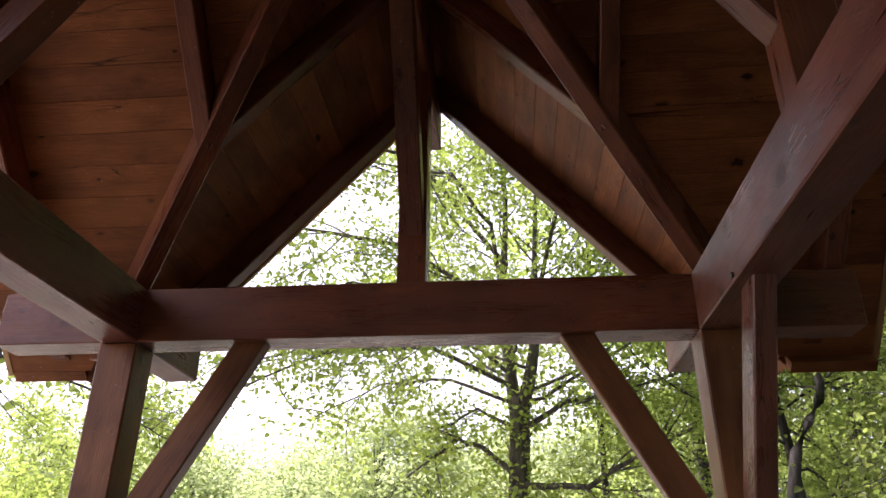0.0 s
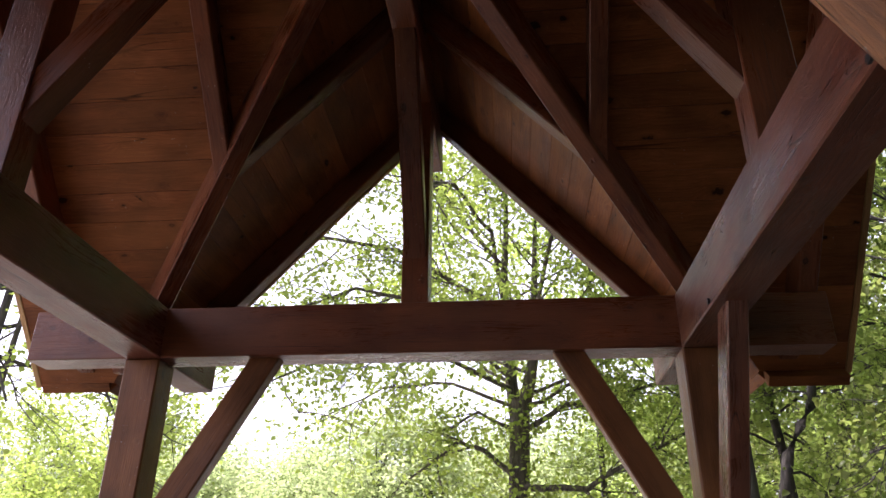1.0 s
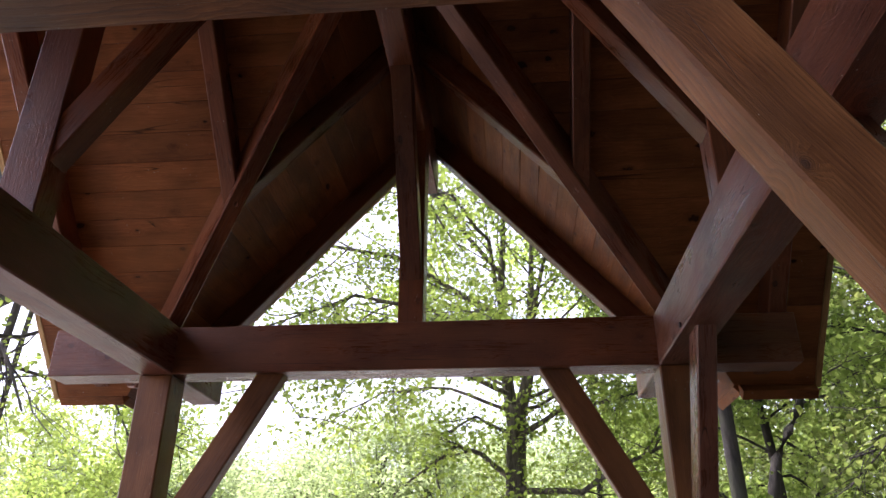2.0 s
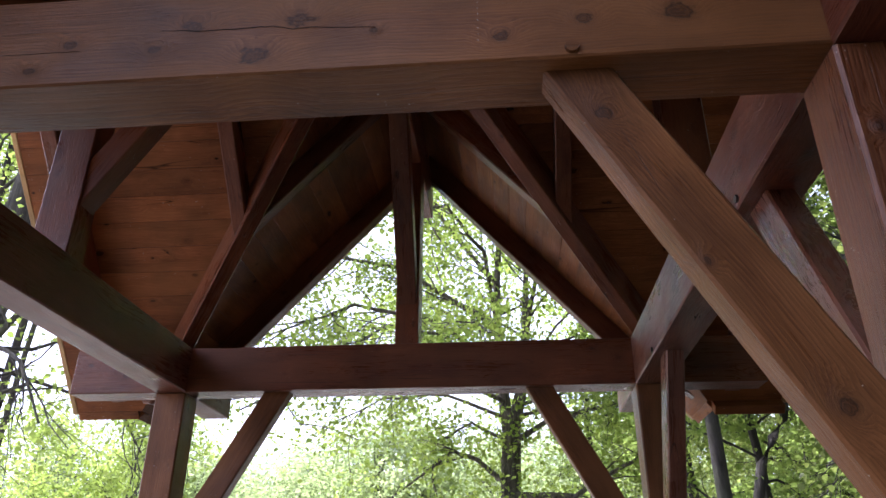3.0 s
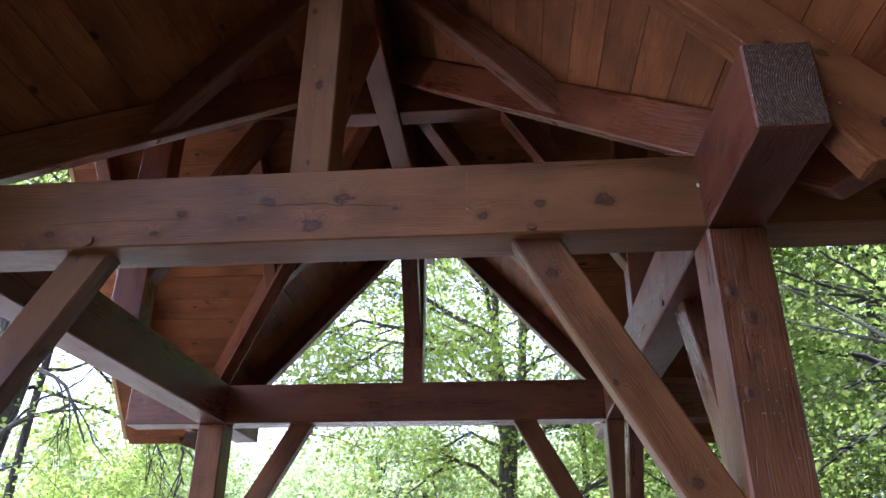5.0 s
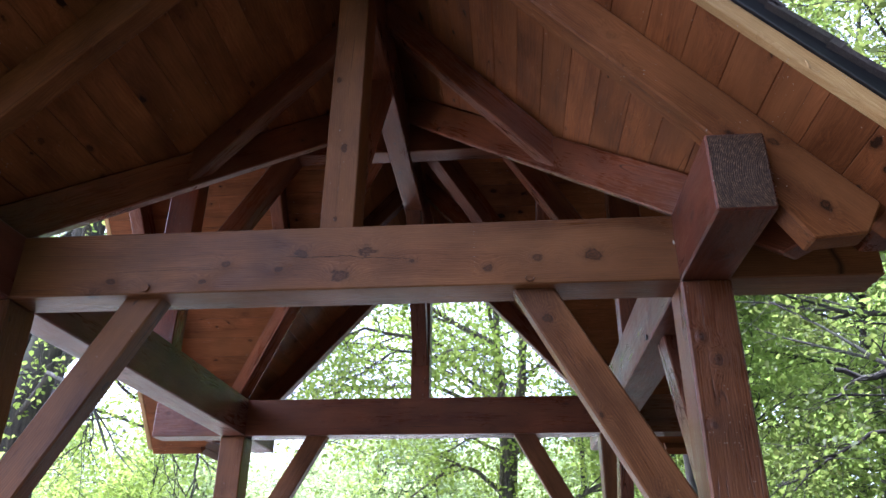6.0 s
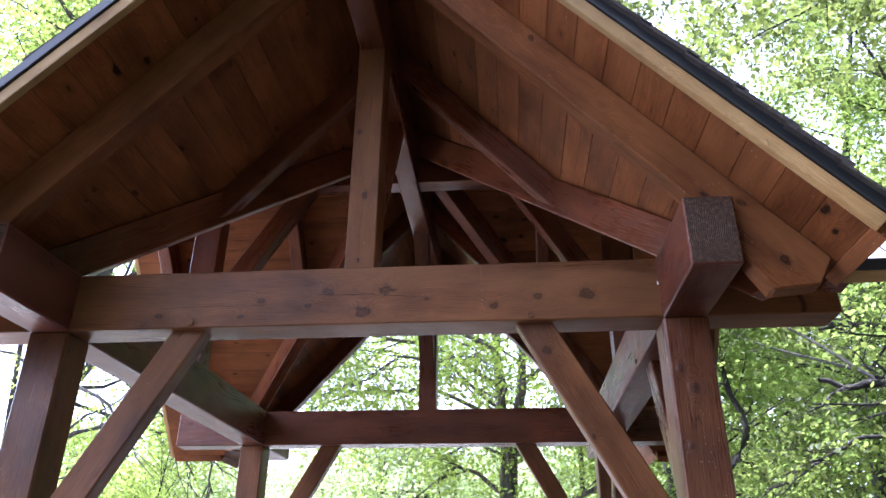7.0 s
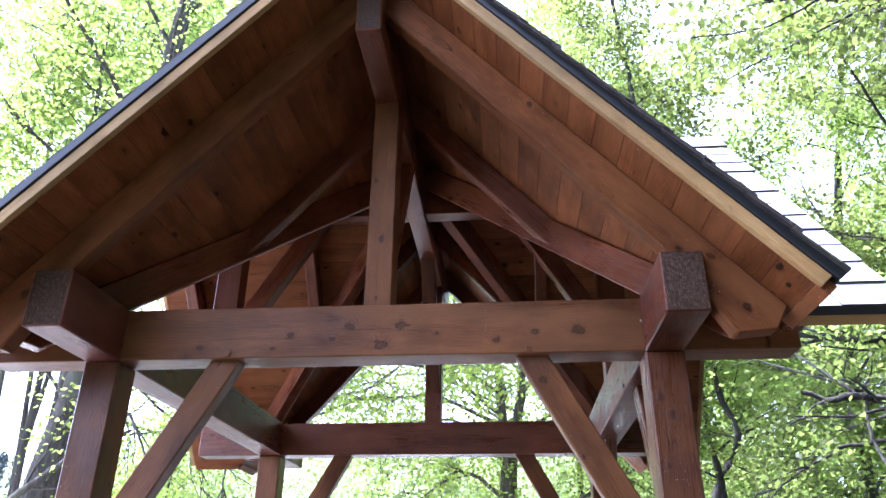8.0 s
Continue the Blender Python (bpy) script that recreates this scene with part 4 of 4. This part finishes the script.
    # the old rough-barked trunk on the open side, with bare hanging twigs
    tree("old_tree", "leaning rough-barked old tree with bare lower twigs", (-5.62, 5.5, 0), 13.0, 0.27, 21, spread=4.2, limbs=18, subs=7, twigs=5,
         per_twig=26, leaf=0.062, crown_from=0.46, bark=BARK_GREY, taper=0.55, fixed_twig=0.5, scatter=0.2,
         course=[(-5.62, 5.5, 0), (-5.3, 5.5, 2.2), (-5.03, 5.5, 3.9), (-4.8, 5.5, 6.2), (-4.7, 5.4, 9.0), (-4.4, 5.2, 12.5)],
         fixed=[([(-5.1, 5.5, 3.4), (-4.6, 5.5, 4.05), (-3.8, 5.6, 4.1), (-3.0, 5.7, 3.55)], 0.05),
                ([(-5.15, 5.4, 3.2), (-4.5, 4.9, 3.6), (-3.8, 4.6, 3.3), (-3.45, 4.6, 2.7)], 0.035),
                ([(-5.0, 5.5, 3.9), (-4.2, 5.7, 4.3), (-3.6, 5.9, 3.9), (-3.2, 6.1, 3.0), (-3.1, 6.1, 2.5)], 0.035),
                ([(-5.0, 5.4, 4.2), (-4.3, 4.6, 4.6), (-3.9, 4.2, 4.1), (-3.8, 4.0, 3.4)], 0.03),
                ([(-5.1, 5.6, 3.7), (-4.8, 6.6, 4.1), (-4.3, 7.2, 3.6), (-3.9, 7.5, 2.8)], 0.03),
                ([(-5.28, 5.6, 2.9), (-5.22, 5.55, 3.5), (-5.30, 5.5, 4.05), (-5.45, 5.5, 5.4), (-5.3, 5.4, 7.2)], 0.10),
                ([(-5.9, 5.0, 1.9), (-5.2, 5.0, 2.42), (-4.55, 5.0, 2.95), (-4.0, 5.1, 3.2)], 0.06)])
    # the wood close by on the shaded side
    deep = dict(leaves=LEAF_DEEP, subs=7, twigs=5, scatter=0.2)
    wood = "woodland tree with dense green leaves down low"
    tree("woodland_tree", wood, (4.7, 11.0, 0), 13.0, 0.085, 31, spread=3.4, limbs=24, per_twig=46, leaf=0.078, crown_from=0.12, **deep)
    tree("woodland_tree", wood, (7.4, 8.4, 0), 13.5, 0.15, 32, spread=3.8, limbs=26, per_twig=46, leaf=0.08, crown_from=0.1, **deep)
    tree("woodland_tree", wood, (8.0, 13.0, 0), 15.0, 0.18, 33, spread=4.2, limbs=24, per_twig=40, leaf=0.095, crown_from=0.1, **deep)
    tree("woodland_tree", wood, (11.5, 10.0, 0), 16.0, 0.2, 34, spread=4.5, limbs=24, per_twig=26, leaf=0.14, crown_from=0.08, **deep)
    tree("woodland_tree", wood, (5.0, 17.0, 0), 16.0, 0.18, 35, spread=4.2, limbs=24, per_twig=26, leaf=0.13, crown_from=0.1, **deep)
    tree("overhanging_tree", "broad-leaved tree reaching over the shingle roof", (7.0, 2.9, 0), 13.0, 0.20, 41, leaves=LEAF_DIMMED, spread=4.4, limbs=22, subs=7, twigs=5, per_twig=64, leaf=0.074, crown_from=0.25, scatter=0.2,
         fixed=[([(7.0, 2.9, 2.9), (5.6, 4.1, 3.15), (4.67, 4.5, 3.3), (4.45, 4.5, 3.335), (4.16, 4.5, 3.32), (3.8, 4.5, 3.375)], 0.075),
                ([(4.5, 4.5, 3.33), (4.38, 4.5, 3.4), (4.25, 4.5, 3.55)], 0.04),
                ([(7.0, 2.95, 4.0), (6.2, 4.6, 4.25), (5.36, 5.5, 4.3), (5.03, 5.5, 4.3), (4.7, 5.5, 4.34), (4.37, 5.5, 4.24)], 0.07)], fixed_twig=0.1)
    tree("overhanging_tree", "broad-leaved tree reaching over the shingle roof", (6.6, 6.6, 0), 15.0, 0.14, 42, leaves=LEAF_DIMMED, spread=4.0, limbs=20, subs=6, twigs=5, per_twig=50, leaf=0.076, crown_from=0.35, scatter=0.2,
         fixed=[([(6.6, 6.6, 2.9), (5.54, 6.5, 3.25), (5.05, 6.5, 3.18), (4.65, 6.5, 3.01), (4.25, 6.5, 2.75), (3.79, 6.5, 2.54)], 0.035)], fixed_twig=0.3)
    tree("overhanging_tree", "broad-leaved tree reaching over the shingle roof", (3.4, 9.0, 0), 15.5, 0.11, 43, leaves=LEAF_DIMMED, spread=3.2, limbs=16, subs=6, twigs=5, per_twig=40, leaf=0.085, crown_from=0.5, scatter=0.2)
    # unseen trees added behind and to the side to block sky light
    for i, (x, y) in enumerate(((7.6, -5.0), (6.0, -10.0), (10.8, -1.8), (10.5, -8.0), (15.0, 4.5), (12.5, -4.5), (14.0, 0.5), (4.0, -11.0), (8.0, -13.5), (5.8, -8.4), (1.5, -13.0), (-1.5, -14.0))):
        tree("woodland_tree", "unseen tree added to block light from the clearing", (x, y, 0), 13.0, 0.2, 60 + i, spread=4.0, limbs=18, subs=5, twigs=4, per_twig=13,
             leaf=0.44, crown_from=0.06, leaves=LEAF_BLOCKER, scatter=0.25)
    for i, (x, y) in enumerate(((12.0, 25.0), (16.0, 22.0), (20.0, 18.0), (24.0, 11.0), (13.0, 30.0))):
        far_tree((x, y, 0), 14 + 1.5 * (i % 3), 11, 140 + i, LEAF_DIMMED, 20000, 0.22, "low green tree further back in the wood", "trees of the deep wood")
    # a crooked thin stem in the shade
    tree("crooked_tree", "crooked thin grey stem with sparse leaves", (3.75, 9.5, 0), 8.0, 0.085, 51, spread=1.9, limbs=12, subs=5, twigs=4, per_twig=18,
         leaf=0.1, crown_from=0.45, leaves=LEAF_DEEP, scatter=0.2, taper=0.6,
         course=[(3.75, 9.5, 0), (3.85, 9.5, 1.8), (4.05, 9.5, 2.9), (4.36, 9.5, 3.45), (4.57, 9.5, 3.8), (4.54, 9.5, 4.15), (4.38, 9.5, 4.6), (4.3, 9.4, 5.6), (4.5, 9.3, 7.5)])
    # the far side of the meadow
    rnd = random.Random(4)
    for i in range(15):
        x = -26 + i * 3.1 + rnd.uniform(-0.7, 0.7)
        y = 44 + rnd.uniform(-5, 8)
        far_tree((x, y, 0), rnd.uniform(8.4, 10.6), rnd.uniform(8.5, 11.5), 100 + i, LEAF_HAZED, 14000, 0.21)
    for i in range(8):
        x = -29 + i * 6.0 + rnd.uniform(-1.0, 1.0)
        far_tree((x, 58 + rnd.uniform(-2, 4), 0), rnd.uniform(10.8, 13.0), rnd.uniform(13, 15), 160 + i, LEAF_HAZED, 14000, 0.27)
    for i in range(7):
        far_conifer((-51 + i * 2.0 + rnd.uniform(-0.6, 0.6), 62 + rnd.uniform(-3, 6), 0), rnd.uniform(12, 16), 200 + i)


build_trees()
